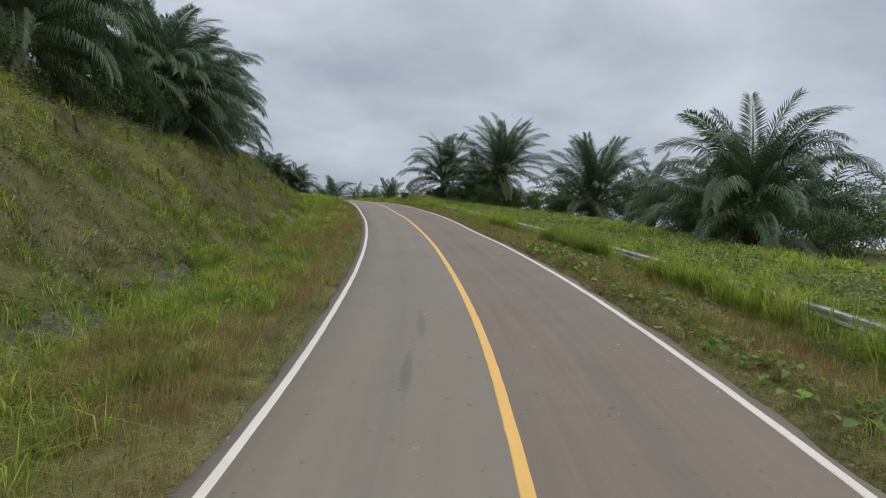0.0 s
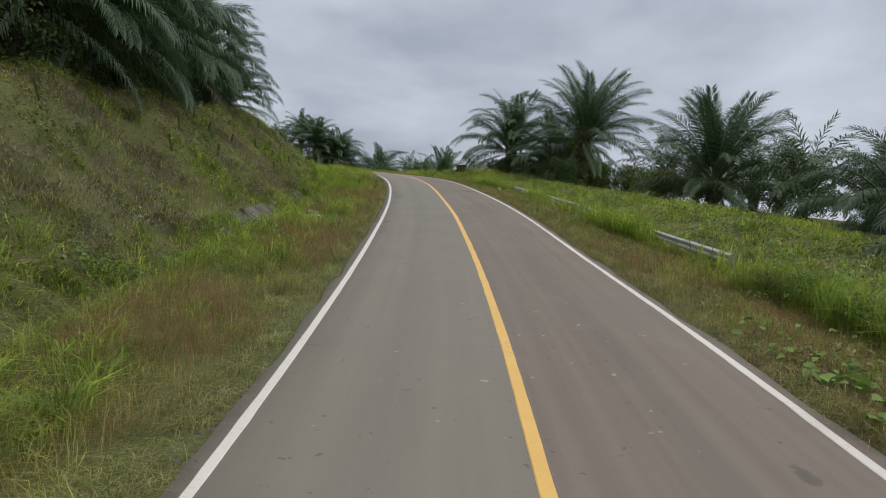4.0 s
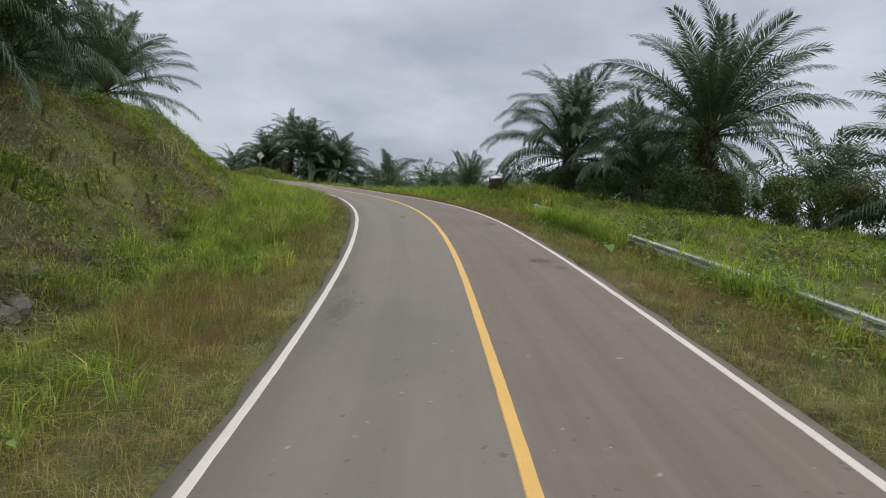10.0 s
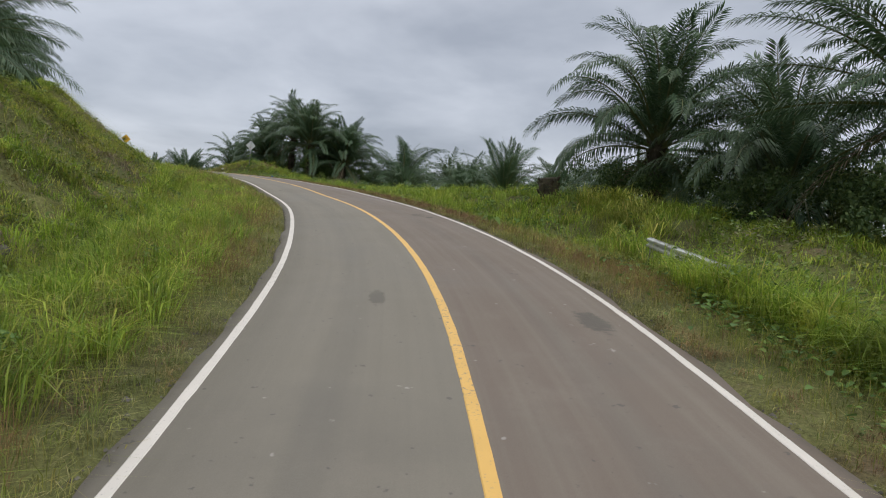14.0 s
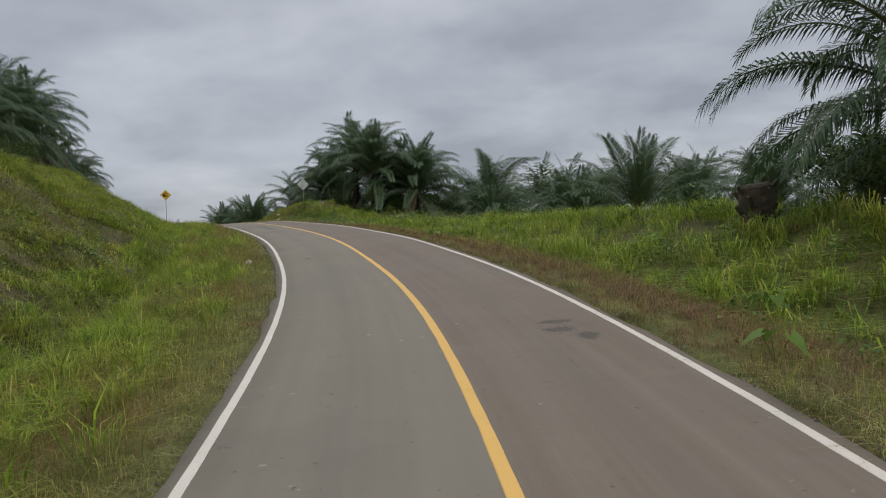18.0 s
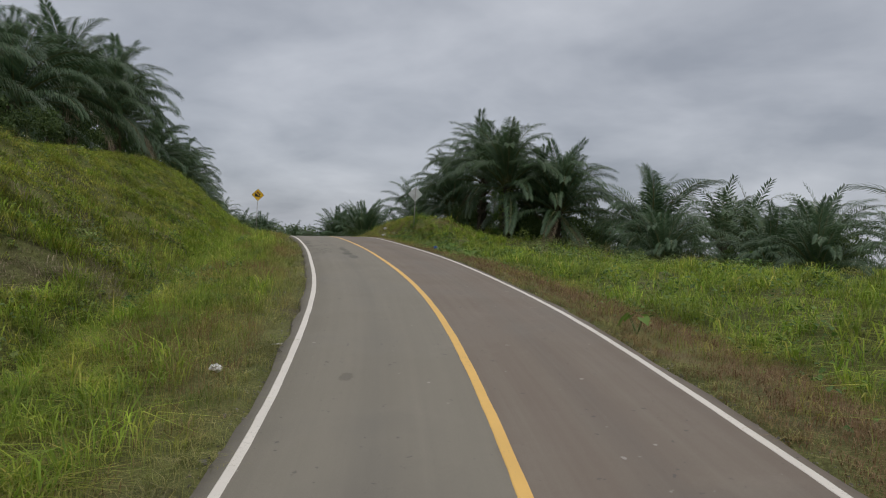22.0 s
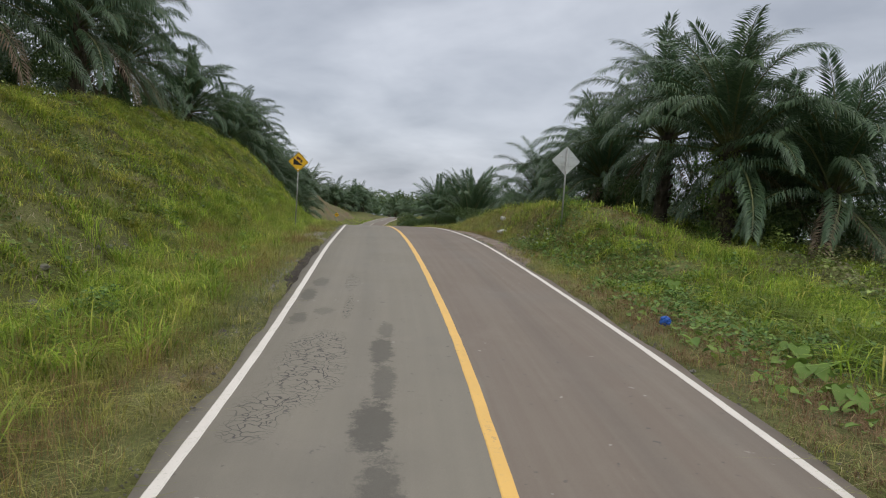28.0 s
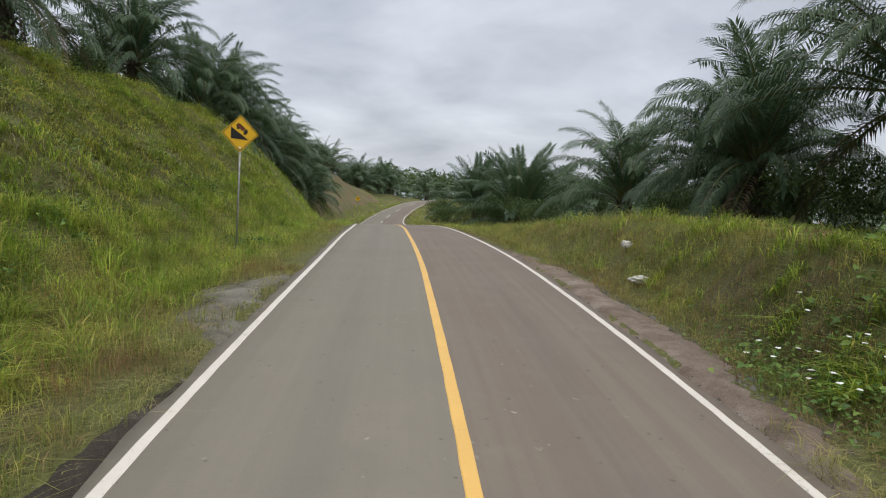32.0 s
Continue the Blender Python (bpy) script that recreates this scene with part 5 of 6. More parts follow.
s, d = spots(g, 9000, (93.5, 5.6, 3, 1.2, 4), (92, 6.5, 6, 2.2, 3), (99, 6.2, 5, 1.8, 2), (112, 6.8, 5, 2, 2), (122, 7.0, 6, 2, 2), (152, 6.2, 7, 2.2, 5), (158, 6.8, 6, 2.4, 4), (45, 5.2, 5, 1.6, 2), (66, 6.0, 6, 1.6, 2), (80, 6.0, 6, 1.5, 2), (164, 5.4, 4, 1.4, 2), (133, 6.6, 6, 2, 2), (143, 6.4, 6, 2, 2))
creepers("creeper_leaves", "low green creeper leaves covering the valley verge", g, s, d, 0.11, 0.35 * g.uniform(0.1, 1, len(s)), CREEPER)
s, d = spots(g, 800, (40, 3.95, 8, 0.6, 3), (46, 4.1, 3, 0.8, 2), (36, 4.3, 3, 0.8, 1), (29.5, 4.0, 3.5, 0.7, 3), (150, 4.6, 4, 0.9, 2))
creepers("creeper_leaves", "broad creeper leaves at the asphalt edge", g, s, d, 0.17, 0.2 * g.uniform(0.2, 1, len(s)), BIGLEAF)
s, d = spots(g, 4200, (64.5, -6.2, 6, 1.5, 4), (69, -6.3, 5, 1.4, 3), (60, -6.0, 5, 1.2, 2), (76, -6.6, 5, 1.2, 2), (134, -5.2, 4, 1.0, 1))
creepers("creeper_leaves", "low carpet of small green creeper leaves", g, s, d, 0.075, 0.14 * g.uniform(0.1, 1, len(s)), CREEPER)
s, d = scatter(g, 148, 164, 7.0, 13.0, 4.0, lambda s, d: smooth((d - 7.0) / 1.2) * (0.3 + 0.9 * blotch(s, d, 63, 2.0)))
tufts("reed_grass", "bright green reed grass beside the low mound", g, s, d, 30, 0.95, 0.012, 0.28, 0.7, TALL, 0.9)
s, d = scatter(g, 164, 178, 7.4, 13.5, 8, lambda s, d: 1.2 * np.exp(-(((s - 170) / 4.5) ** 2 + ((d - 10) / 2.2) ** 2)))
tufts("dead_brush", "brown withered brush on the low mound", g, s, d, 16, 0.3, 0.008, 0.3, 1.2, STRAW, 1.0)
s, d = spots(g, 60, (113.0, 12.0, 2.0, 1.2, 2), (109.0, 10.0, 2.0, 1.2, 2), (105.5, 8.8, 1.6, 1.0, 1))
tufts("cane_grass", "tall cane-like grass with long arching pale green blades", g, s, d, 26, 1.75, 0.016, 0.3, 0.8, MEADOW, 1.0)
s, d = spots(g, 60, (117.6, 11.2, 0.9, 0.6, 1))
tufts("dead_brush", "brown fallen fronds and stalks at the foot of the stump", g, s, d, 14, 0.6, 0.009, 0.3, 1.1, STRAW, 1.0)
# heaps of scrub: over the rail, behind it, on the slope and round the mound
s, d = scatter(g, 33, 103, 5, 8, 6, lambda s, d: HIDDEN(s) * (np.abs(d - RAIL_OFF(s) + 0.15) < 0.35))
heaped("scrub", "leafy creeper heaped over the guardrail", g, s, d, 0.55, 1.1, 34, 0.10, CREEPER)
s, d = scatter(g, 24, 104, 7.6, 14, 0.55, lambda s, d: 0.3 + blotch(s, d, 51, 2.6))
heaped("scrub", "mixed green scrub behind the guardrail", g, s, d, 0.9, 0.7, 80, 0.105, SCRUB)
s, d = scatter(g, 22, 90, 3.9, 6.8, 1.6, lambda s, d: (0.2 + blotch(s, d, 53, 2.2)) * along(s, (22, 1.0), (55, 1.0), (66, 0.5), (90, 0.4)))
heaped("scrub", "dull olive weeds on the valley verge", g, s, d, 0.45, 0.3, 60, 0.07, SCRUB)
s, d = scatter(g, 20, 200, -15.5, -7.6, 1.5, lambda s, d: (0.2 + 1.2 * blotch(s, d, 55, 2.2)) * (1 - 0.6 * withered(s, d)) * along(s, (20, 1.0), (90, 1.0), (110, 0.7), (200, 0.7)) * (1 - drain(s, d)))
heaped("scrub", "dull green scrub and vines on the cut slope", g, s, d, 0.62, 0.46, 48, 0.09, SCRUB)
s, d = scatter(g, 20, 200, -8.4, -5.0, 0.35, lambda s, d: blotch(s, d, 57, 2.5) * (1 - drain(s, d)) * (1 - bare(s, d)))
heaped("scrub", "leafy weeds beside the ditch", g, s, d, 0.5, 0.5, 90, 0.09, CREEPER)
s, d = scatter(g, 104, 160, 6.2, 16, 0.22, lambda s, d: blotch(s, d, 59, 2.5))
heaped("scrub", "leafy scrub among the reeds", g, s, d, 0.7, 1.1, 75, 0.12, CREEPER)
s, d = scatter(g, 150, 186, 9.5, 22, 0.5, lambda s, d: smooth((d - 9 - 0.2 * (s - 150)) / 2))
heaped("scrub", "dark scrub at the foot of the palms", g, s, d, 0.9, 0.9, 75, 0.13, SCRUB)
s, d = scatter(g, 116.0, 118.4, 12.6, 14.6, 2.0)
heaped("scrub", "green scrub round the old stump", g, s, d, 0.55, 0.75, 90, 0.1, CREEPER)
s, d = scatter(g, 150, 168, 4.2, 7.5, 1.1, lambda s, d: along(s, (158, 1.0), (163, 0.35)))
heaped("scrub", "low green weeds on the valley verge", g, s, d, 0.55, 0.42, 90, 0.085, CREEPER)


# ---- large-leaved plants ----
def heart_leaf(size):
    """A heart-shaped leaf in the xy plane, its stalk at the origin, bowed along the middle."""
    pts = [(0.0, 0.0), (-0.18, 0.30), (-0.02, 0.46), (0.30, 0.42), (0.62, 0.22), (0.95, 0.0)]
    v, f = [], []
    for x, y in pts:
        v.append((x * size, y * size, (0.16 * y + 0.05 - 0.22 * x * x) * size))
    for x, y in pts[1:-1]:
        v.append((x * size, -y * size, (0.16 * y + 0.05 - 0.22 * x * x) * size))
    v.append((0.35 * size, 0, -0.02 * size))
    ring = [0, 1, 2, 3, 4, 5, 9, 8, 7, 6]
    f = [(10, ring[i], ring[(i + 1) % 10]) for i in range(10)]
    return mesh_from("leaf", v, f, BIGLEAF, True)


HEARTS = [heart_leaf(0.42), heart_leaf(0.3)]


def stalk_mesh(h, r):
    bm = bmesh.new()
    tube(bm, r, r * 0.6, h, 6)
    return from_bm("stalk", bm, CREEPER_STEM)


STALK = stalk_mesh(0.5, 0.012)


def taro(s, d, leaves, scale, seed):
    rnd = random.Random(seed)
    p = on_ground(np.array([s]), np.array([d]))[0]
    root = thing("taro_plant", "broad heart-shaped bright green leaves on thin stalks", "plant", "large-leaved plants", m=pose(p[0], p[1], p[2] - 0.03, 0, 0, rnd.uniform(0, 360)) @ Matrix.Scale(scale, 4))
    for k in range(leaves):
        a = k * 2.4 + rnd.uniform(-0.4, 0.4)
        t = rnd.uniform(0.25, 0.6)
        top = Vector((math.sin(t) * math.cos(a) * 0.5, math.sin(t) * math.sin(a) * 0.5, math.cos(t) * 0.5))
        part("stalk", STALK, root, m=Euler((0, t, a)).to_matrix().to_4x4())
        part("leaf", rnd.choice(HEARTS), root, m=Matrix.Translation(top) @ Euler((rnd.uniform(-0.2, 0.2), rnd.uniform(0.3, 0.8), a)).to_matrix().to_4x4())


for k, (s, d, n, sc) in enumerate(((149.5, 5.3, 5, 0.85), (150.8, 5.9, 5, 0.9), (148.2, 4.9, 5, 0.7), (111.5, 6.6, 4, 1.0), (107.9, 4.2, 3, 0.85), (128.5, 3.9, 4, 0.9), (46, 4.3, 3, 0.8), (40, 3.9, 3, 0.7), (86.5, 4.6, 3, 0.9), (133, -5.2, 4, 0.5), (135, -5.6, 4, 0.55), (136.5, -4.9, 4, 0.5), (162, -5.4, 3, 0.6), (157, 6.6, 5, 0.8), (153, 6.9, 5, 0.8))):
    taro(s, d, n, sc, 60 + k)


# ---- lined ditch and shoulders ----
def drain_slab(seed, length):
    """One slab of the ditch lining, along +y, rising to -x; edges worn."""
    rnd = random.Random(seed)
    bm = bmesh.new()
    bmesh.ops.create_grid(bm, x_segments=4, y_segments=8, size=0.5)
    for v in bm.verts:
        u, w = v.co.x + 0.5, v.co.y * length
        worn = 0.09 * noise.noise(Vector((w * 1.7, u * 3, seed)))
        v.co = Vector((-0.78 * u + worn, w, 0.54 * u + 0.06 * noise.noise(Vector((w * 2.3, u * 2, seed + 5))) + (worn if u > 0.9 else 0)))
    top = bmesh.ops.extrude_face_region(bm, geom=bm.faces[:])
    bmesh.ops.translate(bm, verts=[v for v in top["geom"] if isinstance(v, bmesh.types.BMVert)], vec=(-0.09, 0, -0.11))
    bmesh.ops.recalc_face_normals(bm, faces=bm.faces)
    return from_bm("slab", bm, CONCRETE)


def build_drain():
    p0 = on_road(np.array([70.0]), np.array([-7.8]))[0]
    root = thing("ditch_lining", "stained broken concrete lining of the roadside ditch", "ditch", m=Matrix.Translation(p0), kind="structure")
    slabs = [drain_slab(k, 2.3) for k in range(4)]
    rnd = random.Random(8)
    for a, b in ((31, 35), (38, 40.5), (62.0, 71.5)):
        for s in np.arange(a, b, 2.36):
            p = on_road(np.array([s]), np.array([-7.68 + rnd.uniform(-0.04, 0.04)]), -0.52 + rnd.uniform(-0.04, 0.04))[0]
            part("slab", rnd.choice(slabs), root, m=Matrix.Translation(Vector(p) - Vector(p0)) @ Euler((radians(rnd.uniform(-2, 2)) + math.atan2(LINE_Z(s + 1) - LINE_Z(s - 1), 2), radians(rnd.uniform(-4, 4)), radians(heading(s) + rnd.uniform(-2, 2)))).to_matrix().to_4x4())


def shoulder(name, label, s0, s1, inner, outer, mat, seed):
    """A strip of loose ground beside the asphalt, ragged on its outer side."""
    s = np.arange(s0, s1, 0.3)
    x = (s - s0) / (s1 - s0)
    side = 1 if outer > 0 else -1
    wide = (abs(outer) - abs(inner)) * np.sqrt(np.clip(np.sin(np.pi * np.clip(x, 0.001, 0.999)), 0, 1)) * (0.8 + 0.35 * wave(s * 1.3, s * 0.7, seed))
    rows = []
    for k, up in ((0, 0.015), (0.25, 0.03), (0.5, 0.035), (0.75, 0.025), (1.0, -0.05)):
        d = side * (abs(inner) + wide * k)
        rows.append(on_ground(s, d, up + 0.008 * wave(s * 5, d * 6, seed)))
    P = np.stack(rows, 1)
    a = (np.arange(len(s) - 1)[:, None] * 5 + np.arange(4)).ravel()
    f = np.stack([a, a + 1, a + 6, a + 5], 1)
    if side < 0:
        f = f[:, ::-1]
    me = fast_mesh(name, P.reshape(-1, 3), f.ravel(), np.full(len(f), 4), mat)
    me.polygons.foreach_set("use_smooth", [True] * len(me.polygons))
    thing(name, label, "road shoulder", data=me, kind="structure")


LINE_Z = lambda s: float(np.interp(s, RUN, LINE[:, 2]))
build_drain()
shoulder("shoulder", "bare pinkish gravel shoulder on the valley side", 160.5, 182.0, 3.2, 4.7, PINK_GRIT, 2)
shoulder("shoulder", "bare grey gravel patch on the uphill verge", 167.3, 174.5, -3.2, -5.3, GREY_GRIT, 3)
shoulder("shoulder", "strip of dark damp soil along the asphalt edge", 154.5, 166.0, -3.2, -3.75, DARK_GRIT, 4)


# ---- guardrail ----
def beam_mesh(length):
    """One length of corrugated beam along +y, its face towards -x, thick as sheet steel."""
    prof = [(0.0, 0.155), (0.015, 0.150), (0.0, 0.135), (-0.075, 0.105), (-0.075, 0.055), (0.0, 0.02), (0.0, -0.02), (-0.075, -0.055), (-0.075, -0.105), (0.0, -0.135), (0.015, -0.150), (0.0, -0.155)]
    v, f = [], []
    n = len(prof)
    for y in (0, length / 2, length):
        v += [(x, y, z) for x, z in prof]
        v += [(x + 0.012, y, z) for x, z in prof]
    for r in range(2):
        o = r * 2 * n
        for i in range(n - 1):
            f.append((o + i, o + i + 1, o + 2 * n + i + 1, o + 2 * n + i))
            f.append((o + n + i + 1, o + n + i, o + 3 * n + i, o + 3 * n + i + 1))
        f.append((o, o + 2 * n, o + 3 * n, o + n))
        f.append((o + n - 1, o + 2 * n - 1, o + 4 * n - 1, o + 3 * n - 1))
    for o in (0, 4 * n):
        f += [(o + i, o + n + i, o + n + i + 1, o + i + 1) for i in range(n - 1)]
    return mesh_from("beam", v, f, ZINC)


def rail_post():
    bm = bmesh.new()
    for x in (-0.05, 0.05):
        box(bm, 0.006, 0.08, 1.0, Matrix.Translation((x, 0, -0.1)))
    box(bm, 0.094, 0.006, 1.0, Matrix.Translation((0, 0, -0.1)))
    return from_bm("post", bm, POST)


def build_guardrail():
    beam, post = beam_mesh(4.02), rail_post()
    off = RAIL_OFF
    top = lambda s: along(s, (32, 0.95), (56, 0.88), (61, 0.84), (75, 0.88), (81, 0.84), (89, 0.75), (102, 0.85))
    p0 = on_road(np.array([70.0]), np.array([6.6]))[0]
    root = thing("guardrail", "weathered galvanised steel guardrail half sunk in tall grass", "guardrail", m=Matrix.Translation(p0))
    st = np.arange(29, 103, 4.0)
    mid = LINE_Z
    for i, s in enumerate(st[:-1]):
        a, b = on_road(np.array([s, st[i + 1]]), np.array([off(s), off(st[i + 1])]))
        a[2], b[2] = mid(s) + top(s) - 0.27, mid(st[i + 1]) + top(st[i + 1]) - 0.27
        e = Vector(b) - Vector(a)
        m = Matrix.Translation(Vector(a) - Vector(p0)) @ e.to_track_quat("Y", "Z").to_matrix().to_4x4() @ Matrix.Diagonal((1, e.length / 4.0, 1, 1))
        if not 34 < s < 40 and not 48 < s < 56 and not 88 < s < 95:
            part("beam", beam, root, m=m)
            part("post", post, root, m=Matrix.Translation(Vector(a) - Vector(p0) + Vector((0.08, 0, -0.25))))
    part("post", post, root, m=Matrix.Translation(Vector(b) - Vector(p0) + Vector((0.08, 0, -0.25))))


build_guardrail()


# ---- road signs ----
def plate(bm, side, thick, y=0.0, round_off=0.05):
    """A diamond plate facing -y."""
    m = Matrix.Translation((0, y, 0)) @ Euler((0, radians(45), 0)).to_matrix().to_4x4()
    made = bmesh.ops.create_cube(bm, size=1.0, matrix=m @ Matrix.Diagonal((side, thick, side, 1)))
    upright = [e for e in {e for v in made["verts"] for e in v.link_edges} if abs((e.verts[0].co - e.verts[1].co).normalized().y) > 0.9]
    bmesh.ops.bevel(bm, geom=upright, offset=round_off, segments=4, affect="EDGES", profile=0.5)


def flat_shape(name, pts, mat, y):
    """A flat print on a sign face, 2 mm thick."""
    bm = bmesh.new()
    f = bm.faces.new([bm.verts.new((x, y, z)) for x, z in pts])
    ex = bmesh.ops.extrude_face_region(bm, geom=[f])
    bmesh.ops.translate(bm, verts=[v for v in ex["geom"] if isinstance(v, bmesh.types.BMVert)], vec=(0, 0.002, 0))
    bmesh.ops.recalc_face_normals(bm, faces=bm.faces)
    return from_bm(name, bm, mat)


def post_mesh(h, r=0.03):
    bm = bmesh.new()
    tube(bm, r, r, h + 0.4, 10, Matrix.Translation((0, 0, -0.4)))
    return from_bm("post", bm, POST, True)


def bolts(parent, where, y):
    bm = bmesh.new()
    tube(bm, 0.014, 0.012, 0.012, 6, Euler((radians(90), 0, 0)).to_matrix().to_4x4())
    me = from_bm("bolt", bm, ZINC)
    for x, z in where:
        part("bolt", me, parent, m=Matrix.Translation((x, y, z)))


def warning_sign(s, d, high, side, label, drawing, lean=0.0, back=False):
    """A diamond sign on a post; it faces traffic that comes up the road, or shows its back."""
    p = on_ground(np.array([s]), np.array([d]))[0]
    root = thing("road_sign", label, "road sign", "", m=pose(p[0], p[1], p[2], 0, lean, heading(s)))
    part("post", post_mesh(high + (side * 0.62 if back else -side * 0.45 + 0.5)), root)
    bm = bmesh.new()
    plate(bm, side, 0.006)
    face = part("sign_plate", from_bm("sign_plate", bm, SIGN_BACK if back else SIGN_YELLOW), root, "bare grey metal sign back" if back else "yellow diamond plate", Matrix.Translation((0, -0.04 if not back else 0.045, high)))
    if back:
        for z in (0.17, -0.17):
            bm = bmesh.new()
            box(bm, side * 0.72, 0.02, 0.035, bevel=0.004)
            part("brace", from_bm("brace", bm, ZINC), face, m=Matrix.Translation((0, -0.014, z)))
        bolts(face, ((-0.02, 0.17), (0.02, -0.17)), -0.024)
        return
    # black border, built of four strips
    for k in range(4):
        bm = bmesh.new()
        q = side / 2 - 0.03
        box(bm, 2 * q, 0.003, 0.018, Euler((0, radians(45 + 90 * k), 0)).to_matrix().to_4x4() @ Matrix.Translation((0, 0, q)))
        part("border", from_bm("border", bm, SIGN_BLACK), face, m=Matrix.Translation((0, -0.005, 0)))
    r = side * 0.7071
    for name, pts, mat in drawing:
        part(name, flat_shape(name, [(x * r, z * r) for x, z in pts], mat, -0.0065 if mat is SIGN_BLACK else -0.0085), face)
    bolts(face, ((0, 0.28 * r), (0, -0.72 * r)), -0.004)


def turned(pts, deg, x0, z0):
    c, s = math.cos(radians(deg)), math.sin(radians(deg))
    return [(x0 + x * c - z * s, z0 + x * s + z * c) for x, z in pts]


RED_PRINT = plain("red_sign_print", (0.45, 0.05, 0.03), 0.45)
WHITE_PRINT = plain("white_sign_print", (0.75, 0.74, 0.72), 0.45)
wheel = [(0.075 * math.cos(a), 0.075 * math.sin(a)) for a in np.linspace(0, 2 * math.pi, 13)[:-1]]
lorry = [("slope_mark", [(-0.50, 0.36), (-0.50, -0.28), (0.47, -0.33)], SIGN_BLACK),
         ("lorry_body", turned([(-0.36, 0.0), (0.12, 0.0), (0.12, 0.20), (-0.36, 0.22)], -36, 0.05, 0.20), SIGN_BLACK),
         ("lorry_cab", turned([(0.15, 0.0), (0.36, 0.0), (0.36, 0.09), (0.29, 0.19), (0.15, 0.20)], -36, 0.05, 0.20), SIGN_BLACK),
         ("lorry_wheel", turned(wheel, -36, -0.13, 0.29), SIGN_BLACK), ("lorry_wheel", turned(wheel, -36, 0.24, 0.01), SIGN_BLACK),
         ("lorry_stripe", turned([(-0.30, 0.07), (0.08, 0.07), (0.08, 0.12), (-0.30, 0.12)], -36, 0.05, 0.20), RED_PRINT),
         ("sticker", [(-0.07, -0.78), (0.06, -0.80), (0.07, -0.71), (-0.05, -0.69)], WHITE_PRINT)]
warning_sign(178.3, -5.6, 3.75, 0.78, "yellow diamond steep-hill warning sign on a leaning steel post", lorry, 1.5)
warning_sign(165.7, 5.9, 2.6, 0.80, "back of a diamond road sign, bare grey metal with braces", [], 1.5, True)
arrow = [("bend_arrow", [(-0.22, -0.40), (-0.06, -0.40), (-0.06, 0.05), (0.16, 0.05), (0.16, -0.12), (0.46, 0.16), (0.16, 0.42), (0.16, 0.24), (-0.22, 0.24)], SIGN_BLACK)]
warning_sign(266.0, -6.3, 2.3, 0.66, "small yellow diamond bend warning sign beside the far road", arrow)


# ---- stones, stump and litter ----
def stone_mesh(seed, sx, sy, sz):
    bm = bmesh.new()
    bmesh.ops.create_icosphere(bm, subdivisions=2, radius=0.5)
    for v in bm.verts:
        k = 1 + 0.35 * noise.noise(v.co * 2.2 + Vector((seed * 3.1, 0, 0))) + 0.12 * noise.noise(v.co * 6 + Vector((0, seed, 0)))
        v.co = Vector((v.co.x * sx * k, v.co.y * sy * k, v.co.z * sz * k))
    return from_bm("stone", bm, ROCK)


STONES = [stone_mesh(k, 1, 0.8, 0.65) for k in range(5)]
stone_rnd = random.Random(31)
for s0, d0, n, spread, size in ((39.3, -7.6, 3, 0.8, 0.35), (32.2, -7.6, 3, 0.8, 0.35), (73.5, -8.6, 3, 0.8, 0.7), (79.3, -8.6, 3, 0.9, 0.6), (69, -7.5, 3, 1.5, 0.3), (66, -5.2, 2, 0.4, 0.2), (127.0, -8.0, 4, 1.0, 0.45), (121, -8.5, 3, 1.2, 0.4), (155.0, -7.6, 14, 1.5, 0.22), (158.5, -7.8, 10, 1.4, 0.2), (152, -7.8, 8, 1.2, 0.24), (96, -8.4, 3, 1.5, 0.4)):
    for _ in range(n):
        s, d = s0 + stone_rnd.gauss(0, spread), d0 + stone_rnd.gauss(0, 0.3)
        k = size * stone_rnd.uniform(0.5, 1.2)
        p = on_ground(np.array([s]), np.array([d]))[0]
        thing("rock", "weathered grey rock lying in the roadside ditch", "rock", "ditch rocks", stone_rnd.choice(STONES), pose(p[0], p[1], p[2] - 0.02 * k, stone_rnd.uniform(-20, 20), stone_rnd.uniform(-20, 20), stone_rnd.uniform(0, 360)) @ Matrix.Scale(k, 4))


def gravel(name, label, rnd, s, d, size):
    """Loose chips at the frayed edge: tiny tetrahedra, joined."""
    n = len(s)
    p = np.where((np.abs(d) < 3.24)[:, None], on_road(s, d), on_ground(s, d))
    v = np.repeat(p[:, None, :], 5, 1)
    az = rnd.uniform(0, 6.28, n)
    r = size * np.exp(rnd.normal(0, 0.5, n))
    for k in range(4):
        a = az + k * 1.571 + rnd.normal(0, 0.2, n)
        v[:, k, 0] += np.cos(a) * r
        v[:, k, 1] += np.sin(a) * r
        v[:, k, 2] -= 0.004
    v[:, 4, 2] += r * rnd.uniform(0.4, 1.0, n)
    a = np.arange(n) * 5
    loops = np.stack([a, a + 1, a + 4, a + 1, a + 2, a + 4, a + 2, a + 3, a + 4, a + 3, a, a + 4], 1).ravel()
    return thing(name, label, "gravel", data=fast_mesh(name, v.reshape(-1, 3), loops, np.full(4 * n, 3), GRAVEL), kind="stuff")


n = 11000
s = g.uniform(8, 200, n)
side = np.where(g.uniform(0, 1, n) < 0.5, -1, 1)
gravel("edge_gravel", "loose chips and grit along the frayed asphalt edges", g, s, side * (3.32 + np.abs(g.normal(0, 0.16, n)) - 0.1), 0.014)
s, d = spots(g, 4500, (171.5, -4.0, 3, 0.9, 3), (170, 3.95, 7, 0.55, 4), (155, -3.7, 5, 0.4, 2))
gravel("gravel_patch", "bare patch of grey gravel on the verge", g, s, d, 0.02)


